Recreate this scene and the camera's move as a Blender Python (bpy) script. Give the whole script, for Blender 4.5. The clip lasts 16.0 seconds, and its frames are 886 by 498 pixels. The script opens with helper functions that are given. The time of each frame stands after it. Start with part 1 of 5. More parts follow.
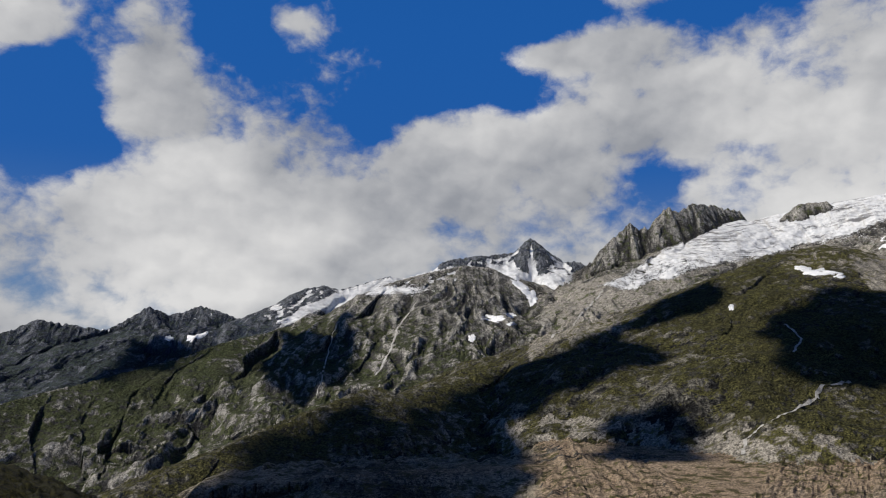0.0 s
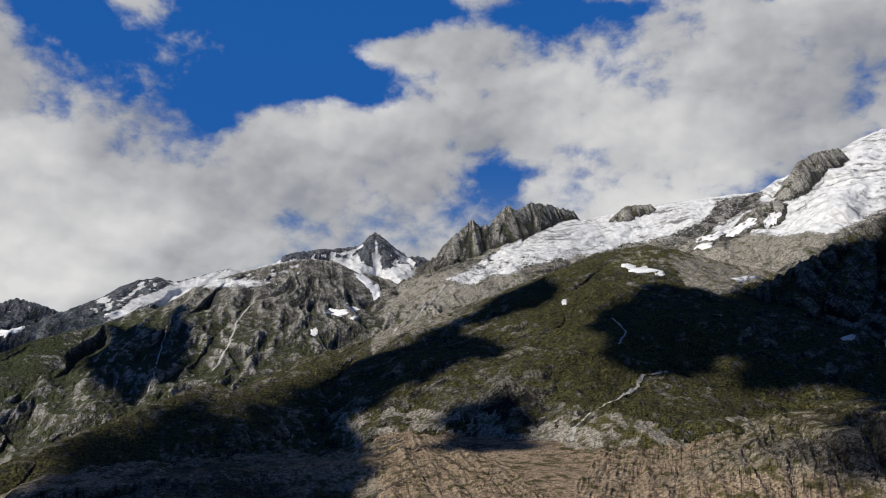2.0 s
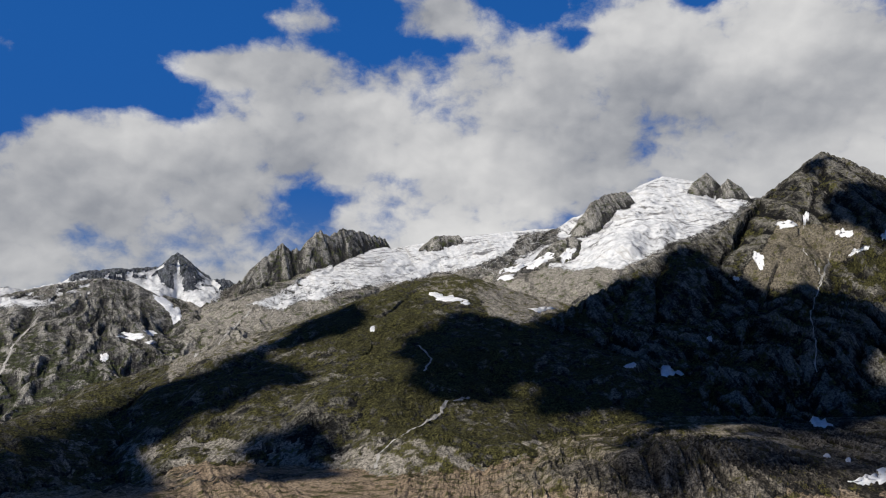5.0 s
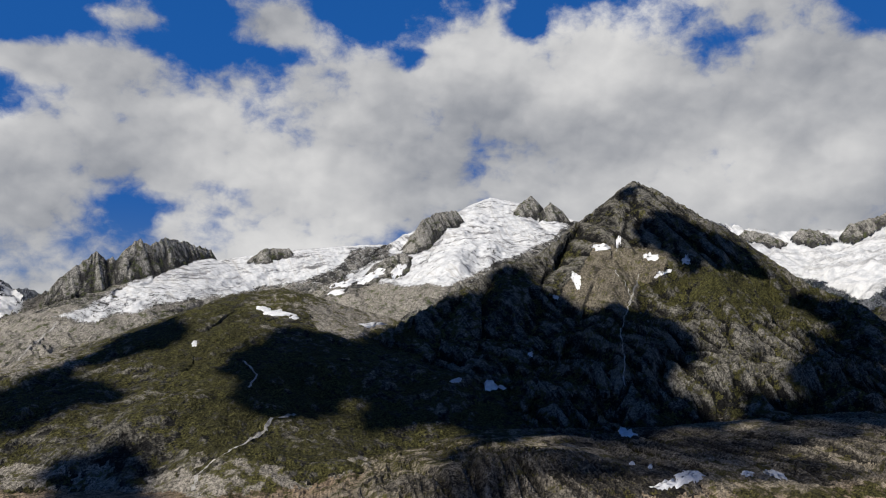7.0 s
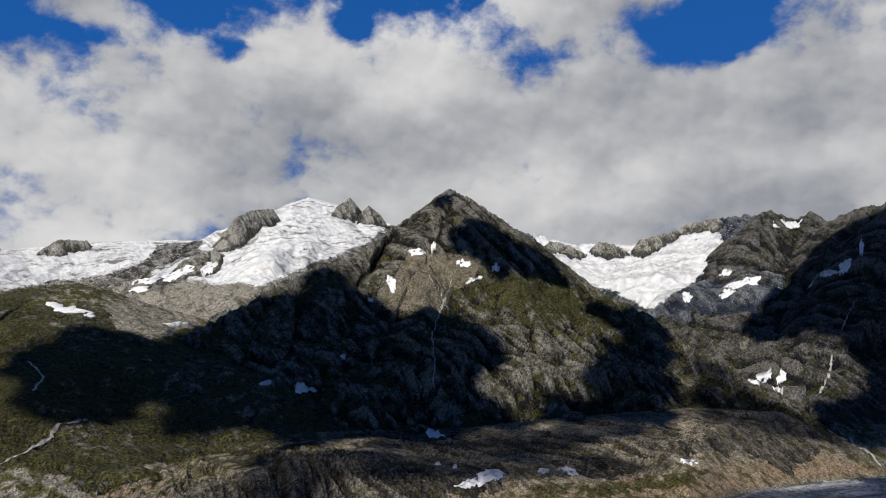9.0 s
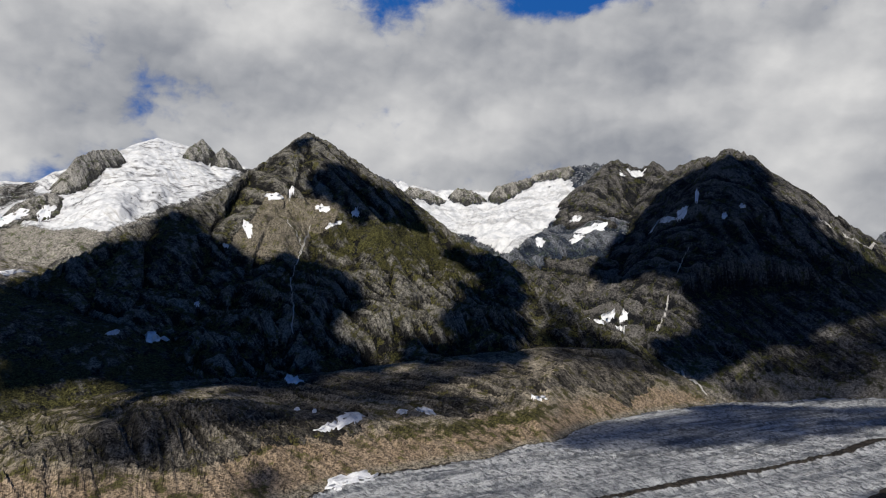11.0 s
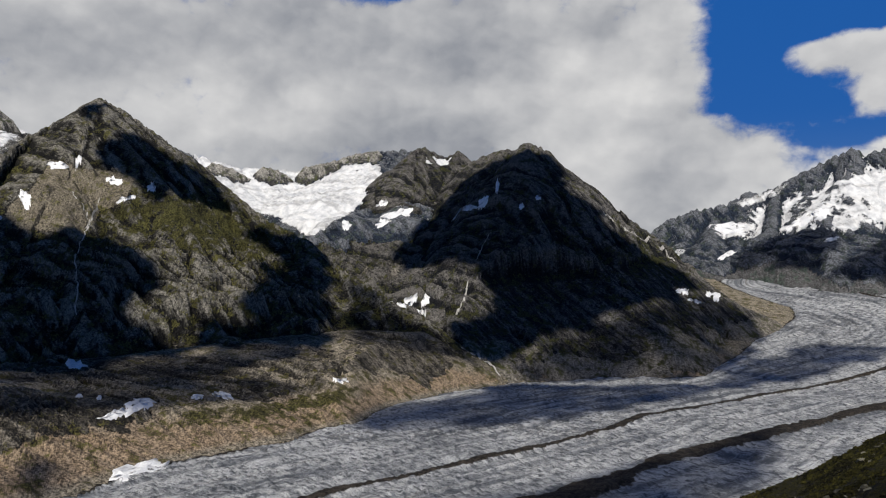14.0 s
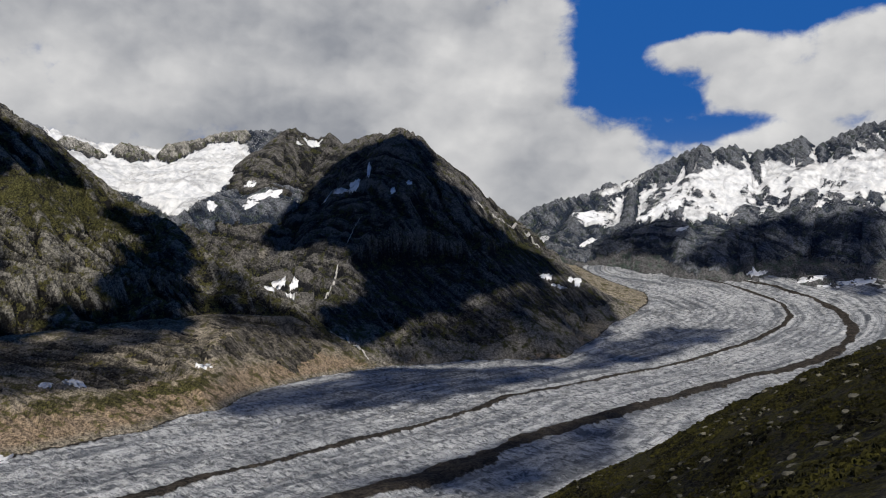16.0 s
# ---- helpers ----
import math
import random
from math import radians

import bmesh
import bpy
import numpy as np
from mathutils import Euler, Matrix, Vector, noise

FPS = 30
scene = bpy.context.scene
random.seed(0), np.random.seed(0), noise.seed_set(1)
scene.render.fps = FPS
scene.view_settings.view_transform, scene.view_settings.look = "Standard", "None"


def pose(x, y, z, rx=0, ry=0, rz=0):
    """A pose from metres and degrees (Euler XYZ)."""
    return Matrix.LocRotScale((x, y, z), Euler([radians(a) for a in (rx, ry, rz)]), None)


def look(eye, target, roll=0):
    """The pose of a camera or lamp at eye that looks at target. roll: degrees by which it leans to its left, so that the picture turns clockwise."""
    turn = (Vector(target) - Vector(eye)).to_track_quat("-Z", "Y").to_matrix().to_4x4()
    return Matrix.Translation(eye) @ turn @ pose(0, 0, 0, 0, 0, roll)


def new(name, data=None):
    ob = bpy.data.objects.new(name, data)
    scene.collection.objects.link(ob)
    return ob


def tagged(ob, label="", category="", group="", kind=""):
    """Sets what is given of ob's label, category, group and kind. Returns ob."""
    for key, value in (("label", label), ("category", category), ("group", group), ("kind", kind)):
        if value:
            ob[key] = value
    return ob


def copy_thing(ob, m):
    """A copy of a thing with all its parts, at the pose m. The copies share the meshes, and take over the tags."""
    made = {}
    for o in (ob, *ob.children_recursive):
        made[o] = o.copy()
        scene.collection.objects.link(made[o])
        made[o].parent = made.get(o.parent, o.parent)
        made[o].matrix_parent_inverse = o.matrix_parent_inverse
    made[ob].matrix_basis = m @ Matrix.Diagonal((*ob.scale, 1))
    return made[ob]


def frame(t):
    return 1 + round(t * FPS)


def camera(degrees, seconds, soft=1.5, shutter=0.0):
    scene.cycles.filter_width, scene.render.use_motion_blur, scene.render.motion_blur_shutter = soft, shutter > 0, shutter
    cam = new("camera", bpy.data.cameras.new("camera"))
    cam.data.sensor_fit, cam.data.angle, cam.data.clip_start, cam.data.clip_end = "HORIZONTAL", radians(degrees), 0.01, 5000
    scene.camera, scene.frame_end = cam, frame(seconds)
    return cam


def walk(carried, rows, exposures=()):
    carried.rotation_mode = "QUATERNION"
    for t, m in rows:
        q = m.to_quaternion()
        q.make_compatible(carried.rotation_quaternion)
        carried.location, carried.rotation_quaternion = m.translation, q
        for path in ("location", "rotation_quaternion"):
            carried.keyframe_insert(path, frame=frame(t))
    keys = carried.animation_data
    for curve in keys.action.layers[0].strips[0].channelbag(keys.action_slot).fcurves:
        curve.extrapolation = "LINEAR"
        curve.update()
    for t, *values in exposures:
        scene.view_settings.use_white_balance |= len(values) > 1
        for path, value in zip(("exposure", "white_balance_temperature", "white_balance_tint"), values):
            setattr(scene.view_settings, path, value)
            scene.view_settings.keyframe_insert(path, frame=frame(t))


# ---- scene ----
EYE = 250.0          # height of the lens over the nearer ice of the valley glacier
ARM = 0.4            # the camera is held this far in front of the turning body
cam = camera(58.78, 16.0, 1.1)
# seconds, turn about the vertical, tilt, lean
ROWS = [
    (0.0, 0.000, 96.000, 0.000),
    (0.5, -2.278, 96.051, -0.040),
    (1.0, -5.202, 96.307, -0.424),
    (1.5, -8.316, 96.479, -0.509),
    (2.0, -11.335, 95.547, 0.072),
    (2.5, -13.826, 95.351, 0.654),
    (3.0, -15.949, 95.530, 0.942),
    (5.5, -27.711, 98.084, -0.554),
    (6.0, -30.569, 98.497, -0.398),
    (6.5, -34.345, 98.530, -0.118),
    (7.0, -37.509, 98.665, -0.209),
    (7.5, -40.702, 98.552, -0.507),
    (8.0, -44.247, 98.809, -0.607),
    (8.5, -47.955, 99.013, -0.591),
    (9.0, -50.980, 98.903, -0.385),
    (9.5, -53.719, 97.643, -0.033),
    (12.0, -65.869, 94.551, -0.012),
    (12.5, -68.212, 94.548, -0.568),
    (13.0, -70.098, 93.895, -0.168),
    (13.5, -72.651, 93.883, 0.180),
    (14.0, -75.271, 93.595, -0.028),
    (14.5, -77.810, 93.437, -0.421),
    (15.0, -80.241, 92.990, -0.472),
    (15.5, -82.564, 92.529, -0.424),
    (16.0, -84.704, 92.467, -0.368),
]
walk(cam, [(t, pose(-ARM * math.sin(radians(rz)), ARM * math.cos(radians(rz)), EYE, rx, ry, rz)) for t, rz, rx, ry in ROWS],
     [(0.0, 0.0), (16.0, 0.0)])

# ---- light: broken cumulus sky, high sun on the side of the first view ----
SUN_AZ, SUN_EL = -98.0, 43.0     # degrees clockwise from +y, and up
sun_dir = Vector((math.sin(radians(SUN_AZ)) * math.cos(radians(SUN_EL)), math.cos(radians(SUN_AZ)) * math.cos(radians(SUN_EL)), math.sin(radians(SUN_EL))))
sun = new("sun", bpy.data.lights.new("sun", "SUN"))
sun.data.energy, sun.data.angle, sun.data.color = 5.0, radians(0.6), (1.0, 0.93, 0.82)
sun.matrix_world = look(sun_dir * 3000, (0, 0, 0))


class Nodes:
    """Short hand for node trees."""

    def __init__(self, tree):
        self.tree = tree
        tree.nodes.clear()

    def put(self, value, socket):
        if isinstance(value, bpy.types.NodeSocket):
            self.tree.links.new(value, socket)
        elif value is not None:
            socket.default_value = value

    def add(self, kind, **settings):
        n = self.tree.nodes.new(kind)
        for key, value in settings.items():
            setattr(n, key, value)
        return n

    def math(self, op, a, b=None, c=None, clamp=False):
        n = self.add("ShaderNodeMath", operation=op, use_clamp=clamp)
        for i, v in enumerate((a, b, c)):
            self.put(v, n.inputs[i])
        return n.outputs[0]

    def vec(self, op, a, b=None):
        n = self.add("ShaderNodeVectorMath", operation=op)
        self.put(a, n.inputs[0])
        self.put(b, n.inputs[1])
        return n.outputs[0]

    def scaled(self, v, s):
        n = self.add("ShaderNodeVectorMath", operation="MULTIPLY")
        self.put(v, n.inputs[0])
        n.inputs[1].default_value = s if isinstance(s, tuple) else (s, s, s)
        return n.outputs[0]

    def noise(self, v, scale, detail=6.0, rough=0.55, kind="FBM", distortion=0.0, lac=2.0):
        n = self.add("ShaderNodeTexNoise", noise_type=kind)
        self.put(v, n.inputs["Vector"])
        n.inputs["Scale"].default_value, n.inputs["Detail"].default_value = scale, detail
        n.inputs["Roughness"].default_value, n.inputs["Distortion"].default_value, n.inputs["Lacunarity"].default_value = rough, distortion, lac
        return n.outputs[0]

    def step(self, v, lo, hi, a=0.0, b=1.0):
        n = self.add("ShaderNodeMapRange", interpolation_type="SMOOTHSTEP")
        self.put(v, n.inputs[0])
        for i, x in enumerate((lo, hi, a, b)):
            self.put(x, n.inputs[i + 1])
        return n.outputs[0]

    def mix(self, f, a, b):
        n = self.add("ShaderNodeMix", data_type="RGBA")
        self.put(f, n.inputs[0])
        for v, i in ((a, 6), (b, 7)):
            self.put((*v, 1.0) if isinstance(v, tuple) else v, n.inputs[i])
        return n.outputs[2]

    def xyz(self, x, y, z):
        n = self.add("ShaderNodeCombineXYZ")
        for i, v in enumerate((x, y, z)):
            self.put(v, n.inputs[i])
        return n.outputs[0]


# clear holes in the cloud cover: azimuth, elevation, half width, half height (degrees), depth
HOLES_FIRST = [(-15.1, 20.6, 3.5, 5, 0.55), (-3.6, 21.7, 7.6, 5.6, 0.8), (-5, 16.2, 2, 1.9, 0.35), (4.9, 22.4, 6.1, 1.9, 0.55), (3.2, 17.2, 6.8, 1.6, 0.5), (13.7, 22.1, 5.1, 2.2, 0.5), (15.8, 18.9, 2, 1.1, 0.25), (-25.8, 16.8, 2.5, 4.7, 0.6), (-28.4, 14.4, 3.1, 3.7, 0.6), (-27.3, 12.1, 4.2, 1.2, 0.45), (15.5, 10.4, 2.3, 1.7, 0.6), (12.1, 14.5, 1.7, 2.6, 0.33), (22.5, 12.3, 1.2, 0.7, 0.3), (-15.9, 6.6, 2.2, 0.8, 0.25), (-28.4, 2.4, 3, 1.7, 0.25), (15.1, 16.7, 2.7, 0.6, 0.2)]
HOLES_MIDDLE = [(19.2, 23, 2.8, 2.2, 0.55), (31.6, 24.8, 4.5, 2.6, 0.62), (25.3, 22, 2.8, 0.6, 0.25), (34.9, 22, 1.2, 0.9, 0.3), (43.7, 24.7, 1.6, 0.9, 0.35), (44.6, 26.8, 5.7, 1.3, 0.3), (69.2, 23.4, 4.2, 1.9, 0.5), (72.7, 24.2, 3.8, 1.5, 0.45), (73.3, 21.8, 1.9, 0.9, 0.3), (43.7, 24.4, 1.4, 0.9, 0.25)]
HOLES_LAST = [(96.9, 15.6, 3.4, 3.4, 0.75), (99.5, 18.8, 5.9, 2.4, 0.65), (106.3, 18.2, 6.8, 1.5, 0.65), (100.6, 13.3, 5.3, 1.4, 0.55), (110.1, 14.6, 3.1, 0.7, 0.35), (102.9, 10.5, 3.1, 0.7, 0.5), (106.9, 11.1, 2.6, 0.6, 0.35), (114.1, 19.8, 11.4, 2.6, 0.5), (111.4, 10.8, 3.9, 0.7, 0.3)]
HOLES = HOLES_FIRST + HOLES_MIDDLE + HOLES_LAST + [(4.0, 25.5, 14.0, 2.2, 0.55), (-30.0, 15.0, 4.0, 3.0, 0.4), (30.0, 27.0, 9.0, 2.0, 0.4)]
# banks of cloud that stand out: the same
BANKS = [(33, 13.5, 7, 2.6, 0.28), (93.5, 9.4, 7.3, 3, 0.5), (-19.3, 6.5, 14.2, 3.9, 0.3), (9.1, 19.7, 4.0, 1.2, 0.55), (-10.9, 21.9, 2.6, 1.6, 0.6), (-29, 19.5, 3.7, 1.9, 0.6), (-19.7, 17.2, 5, 3.4, 0.35), (1.9, 15.8, 2.7, 1.7, 0.2), (15.7, 23.3, 3, 0.9, 0.5), (24.8, 24, 2.8, 1.1, 0.4), (105.2, 16.1, 3.4, 1.2, 0.55), (100.7, 16.2, 1.8, 0.6, 0.4), (105.5, 13.2, 2.7, 0.9, 0.4), (110.8, 13, 4.2, 1.7, 0.6), (113.3, 15.5, 2.2, 2.2, 0.5), (87.8, 16.2, 7.6, 5.2, 0.35), (45, 16, 26, 6, 0.3), (-12, 8, 16, 5, 0.22), (80, 13, 16, 5, 0.22)]


def build_sky():
    world = bpy.data.worlds.new("sky")
    scene.world = world
    world.use_nodes = True
    n = Nodes(world.node_tree)
    sky = n.add("ShaderNodeTexSky", sky_type="NISHITA", sun_disc=False, sun_elevation=radians(SUN_EL), sun_rotation=radians(SUN_AZ),
                altitude=2300.0, air_density=1.0, dust_density=0.3, ozone_density=2.5)
    way = n.add("ShaderNodeTexCoord").outputs["Generated"]
    sep = n.add("ShaderNodeSeparateXYZ")
    n.put(way, sep.inputs[0])
    x, y, z = sep.outputs
    az = n.math("MULTIPLY", n.math("ARCTAN2", x, y), 180 / math.pi)
    el = n.math("MULTIPLY", n.math("ARCSINE", z), 180 / math.pi)
    # the cover stands over the ranges; behind the walker and overhead the sky is clear
    base = n.math("SUBTRACT", n.step(n.math("ABSOLUTE", n.math("SUBTRACT", az, 43.0)), 82.0, 98.0, 0.64, -0.1), n.step(el, 26.0, 40.0, 0.0, 0.6))
    for sign, blobs in ((-1, HOLES), (1, BANKS)):
        for a, e, ra, re, depth in blobs:
            dx = n.math("MULTIPLY", n.math("SUBTRACT", az, a), 1 / ra)
            dy = n.math("MULTIPLY", n.math("SUBTRACT", el, e), 1 / re)
            d2 = n.math("MULTIPLY_ADD", dx, dx, n.math("MULTIPLY", dy, dy))
            base = n.math("MULTIPLY_ADD", n.math("EXPONENT", n.math("MULTIPLY", d2, -0.9)), sign * depth, base)
    p = n.xyz(n.math("MULTIPLY", az, 0.050), n.math("MULTIPLY", el, 0.066), 3.7)
    warp = n.add("ShaderNodeTexNoise")
    n.put(p, warp.inputs["Vector"])
    warp.inputs["Scale"].default_value, warp.inputs["Detail"].default_value = 9.0, 3.0
    p = n.vec("ADD", p, n.scaled(n.vec("SUBTRACT", warp.outputs["Color"], (0.5, 0.5, 0.5)), 0.055))

    def billow(q):
        """Cauliflower heads: rounded swellings at four sizes."""
        total = None
        for scale, amount in ((1.7, 0.70), (4.2, 0.34), (9.5, 0.16), (21.0, 0.08)):
            v = n.add("ShaderNodeTexVoronoi", feature="SMOOTH_F1")
            n.put(q, v.inputs["Vector"])
            v.inputs["Scale"].default_value, v.inputs["Smoothness"].default_value = scale, 0.35
            w = n.math("MULTIPLY", v.outputs["Distance"], -amount)
            total = w if total is None else n.math("ADD", total, w)
        return n.math("ADD", total, 0.62)

    big, big_up = n.noise(p, 1.3, 4.0, 0.5), n.noise(n.vec("ADD", p, (-0.06, 0.12, 0.0)), 1.3, 3.0, 0.5)
    head, head_up = billow(p), billow(n.vec("ADD", p, (-0.020, 0.045, 0.0)))
    wisp = n.noise(p, 9.0, 7.0, 0.62)
    dens = n.math("ADD", base, n.math("ADD", n.math("MULTIPLY", n.math("SUBTRACT", big, 0.5), 1.0), n.math("MULTIPLY", head, 0.95)))
    dens = n.math("ADD", dens, n.math("MULTIPLY", n.math("SUBTRACT", wisp, 0.5), 0.75))
    cover = n.step(dens, 0.34, 0.72)
    # the sun's side of each billow bright, undersides grey
    lump = n.math("ADD", n.math("MULTIPLY", n.math("SUBTRACT", big, big_up), 1.7), n.math("MULTIPLY", n.math("SUBTRACT", head, head_up), 0.95))
    shade = n.math("ADD", lump, n.math("MULTIPLY_ADD", n.math("SUBTRACT", wisp, 0.5), 0.40, 0.72))
    thick = n.noise(p, 1.0, 3.0, 0.5)
    shade = n.math("SUBTRACT", shade, n.math("MULTIPLY", n.step(thick, 0.40, 0.60), 0.50), clamp=True)
    cloud = n.mix(shade, (0.29, 0.305, 0.34), (0.72, 0.715, 0.71))
    blue = n.mix(n.step(el, -2.0, 13.0), (0.16, 0.26, 0.42), (0.008, 0.105, 0.41))
    blue = n.mix(n.step(el, 20.0, 60.0), blue, (0.006, 0.025, 0.09))
    blue = n.mix(0.15, blue, n.scaled(sky.outputs[0], 0.04))
    both = n.mix(cover, blue, cloud)
    bg = n.add("ShaderNodeBackground")
    n.put(both, bg.inputs[0])
    bg.inputs[1].default_value = 1.0
    out = n.add("ShaderNodeOutputWorld")
    n.put(bg.outputs[0], out.inputs[0])


build_sky()


# ---- materials ----
def principled(name):
    m = bpy.data.materials.new(name)
    m.use_nodes = True
    n = Nodes(m.node_tree)
    b = n.add("ShaderNodeBsdfPrincipled")
    out = n.add("ShaderNodeOutputMaterial")
    n.put(b.outputs[0], out.inputs[0])
    return m, n, b


def slope_material(name, rock_dark, rock_light, grass_dark, grass_light, scree, bump=1.0, grain=1.0, streak=0.5, crevasse=0.0, rust=0.0):
    """Mountain side: rock, grass, scree and snow by the cover stored on the sheet (red snow, green grass, blue scree).
    The stored fall line (metres along the crest, metres down from it) carries gullies, runnels and crevasses."""
    m, n, b = principled(name)
    pos = n.add("ShaderNodeNewGeometry").outputs["Position"]
    fall = n.add("ShaderNodeAttribute", attribute_name="fall").outputs["Vector"]
    cov = n.add("ShaderNodeSeparateColor")
    held = n.add("ShaderNodeAttribute", attribute_name="cover")
    n.put(held.outputs["Color"], cov.inputs[0])
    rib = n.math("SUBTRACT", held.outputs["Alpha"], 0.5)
    big = n.noise(pos, 0.007 * grain, 4.0, 0.55)
    mid = n.noise(pos, 0.038 * grain, 5.0, 0.62)
    fine = n.noise(pos, 0.15 * grain, 4.0, 0.66)
    grit = n.noise(pos, 0.30 * grain, 3.0, 0.75)
    blocks = []
    for scale in (0.032, 0.105):
        v = n.add("ShaderNodeTexVoronoi", feature="F1")
        n.put(n.vec("ADD", n.scaled(pos, (1.0, 1.0, 0.6)), n.scaled(n.xyz(mid, fine, mid), 22.0 / grain)), v.inputs["Vector"])
        v.inputs["Scale"].default_value = scale * grain
        blocks.append(v.outputs["Distance"])
    block = n.math("ADD", n.math("MULTIPLY", blocks[0], 0.55), n.math("MULTIPLY", blocks[1], 0.45))
    lines = n.noise(n.scaled(fall, (1.0, 0.11, 1.0)), 0.045 * grain, 6.0, 0.68)
    beds = n.noise(n.scaled(fall, (0.10, 0.8, 1.0)), 0.05 * grain, 4.0, 0.6)
    # relief goes into the rock tone: hollows darkened, ribs lightened
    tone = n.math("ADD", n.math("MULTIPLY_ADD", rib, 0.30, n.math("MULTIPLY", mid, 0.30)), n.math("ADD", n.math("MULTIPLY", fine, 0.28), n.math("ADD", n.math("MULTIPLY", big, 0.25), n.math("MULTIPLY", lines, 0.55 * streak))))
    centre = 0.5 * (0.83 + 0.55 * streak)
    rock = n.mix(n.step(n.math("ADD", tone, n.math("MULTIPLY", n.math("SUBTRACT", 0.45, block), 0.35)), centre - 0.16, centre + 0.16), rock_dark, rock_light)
    crack = n.step(n.math("ABSOLUTE", n.math("SUBTRACT", lines, 0.47)), 0.0, 0.028, 0.75 * min(streak, 1.0), 0.0)
    rock = n.mix(crack, rock, tuple(0.35 * c for c in rock_dark))
    speck = n.math("ADD", n.math("MULTIPLY", mid, 0.40), n.math("ADD", n.math("MULTIPLY", fine, 0.35), n.math("MULTIPLY", grit, 0.25)))
    patchy = n.step(speck, 0.34, 0.66)
    grass = n.mix(patchy, grass_dark, grass_light)
    grass = n.mix(n.step(big, 0.42, 0.62, 0.0, 0.6), grass, tuple(0.45 * g + 0.25 * r for g, r in zip(grass_light, rock_dark)))
    stones = n.mix(n.step(n.math("ADD", n.math("MULTIPLY", lines, 0.55), n.math("MULTIPLY", fine, 0.45)), 0.36, 0.64), tuple(c * 0.58 for c in scree), scree)
    if rust:
        sep = n.add("ShaderNodeSeparateXYZ")
        n.put(pos, sep.inputs[0])
        band = n.math("MULTIPLY", n.step(n.math("MULTIPLY_ADD", n.math("SUBTRACT", big, 0.5), 90.0, sep.outputs[2]), 62.0, 30.0), n.step(sep.outputs[2], 4.0, 14.0))
        stones = n.mix(n.math("MULTIPLY", band, n.step(speck, 0.40, 0.58, 0.2, rust)), stones, (0.30, 0.165, 0.075))
    gm = n.step(n.math("ADD", cov.outputs[1], n.math("MULTIPLY", n.math("SUBTRACT", n.math("ADD", n.math("MULTIPLY", patchy, 0.6), n.math("MULTIPLY", n.step(mid, 0.36, 0.64), 0.4)), 0.55), 2.0)), 0.36, 0.56)
    sm = n.step(n.math("ADD", cov.outputs[0], n.math("MULTIPLY", n.math("SUBTRACT", patchy, 0.5), 0.7)), 0.44, 0.56)
    cm = n.step(n.math("ADD", cov.outputs[2], n.math("MULTIPLY", n.math("SUBTRACT", speck, 0.5), 1.6)), 0.35, 0.65)
    col = n.mix(cm, rock, stones)
    col = n.mix(gm, col, grass)
    worn = n.step(n.math("ADD", n.math("MULTIPLY", fine, 0.5), n.math("MULTIPLY", grit, 0.5)), 0.36, 0.64, 0.28, 1.60)
    each = n.add("ShaderNodeVectorMath", operation="SCALE")
    n.put(col, each.inputs[0])
    n.put(worn, each.inputs["Scale"])
    col = each.outputs[0]
    white = n.mix(n.step(n.math("ADD", n.math("MULTIPLY", lines, 0.5), n.math("MULTIPLY", mid, 0.5)), 0.36, 0.6), (0.46, 0.48, 0.51), (0.70, 0.71, 0.72))
    gash = None
    if crevasse:
        # broken ice: crossing crevasses, their shade put in as dark grey, and strips of grit that follow the flow
        gash = n.step(n.math("ADD", n.math("MULTIPLY", beds, 0.55), n.math("MULTIPLY", speck, 0.45)), 0.50, 0.42)
        gash = n.math("MULTIPLY", gash, n.step(big, 0.40, 0.56, 0.25, 1.0))
        white = n.mix(n.math("MULTIPLY", gash, crevasse), white, (0.15, 0.15, 0.155))
        white = n.mix(n.step(lines, 0.54, 0.66, 0.0, 0.55 * crevasse), white, (0.28, 0.27, 0.25))
    col = n.mix(sm, col, white)
    n.put(col, b.inputs["Base Color"])
    n.put(n.math("MULTIPLY_ADD", sm, -0.25, 0.95), b.inputs["Roughness"])
    b.inputs["Specular IOR Level"].default_value = 0.12
    bm_node = n.add("ShaderNodeBump")
    bm_node.inputs["Strength"].default_value = 1.0
    bm_node.inputs["Distance"].default_value = 9.0 * bump
    height = n.math("ADD", n.math("MULTIPLY", mid, 1.0), n.math("ADD", n.math("MULTIPLY_ADD", block, -1.0, n.math("MULTIPLY", n.math("ADD", fine, grit), 0.45)), n.math("MULTIPLY", lines, 1.0 * streak)))
    loose = n.math("MULTIPLY_ADD", n.math("MAXIMUM", sm, n.math("MULTIPLY", cm, 0.8)), -0.84, 1.0)
    height = n.math("MULTIPLY", height, loose)
    if gash is not None:
        height = n.math("SUBTRACT", height, n.math("MULTIPLY", n.math("MULTIPLY", gash, sm), 0.15))
    n.put(height, bm_node.inputs["Height"])
    n.put(bm_node.outputs[0], b.inputs["Normal"])
    return m


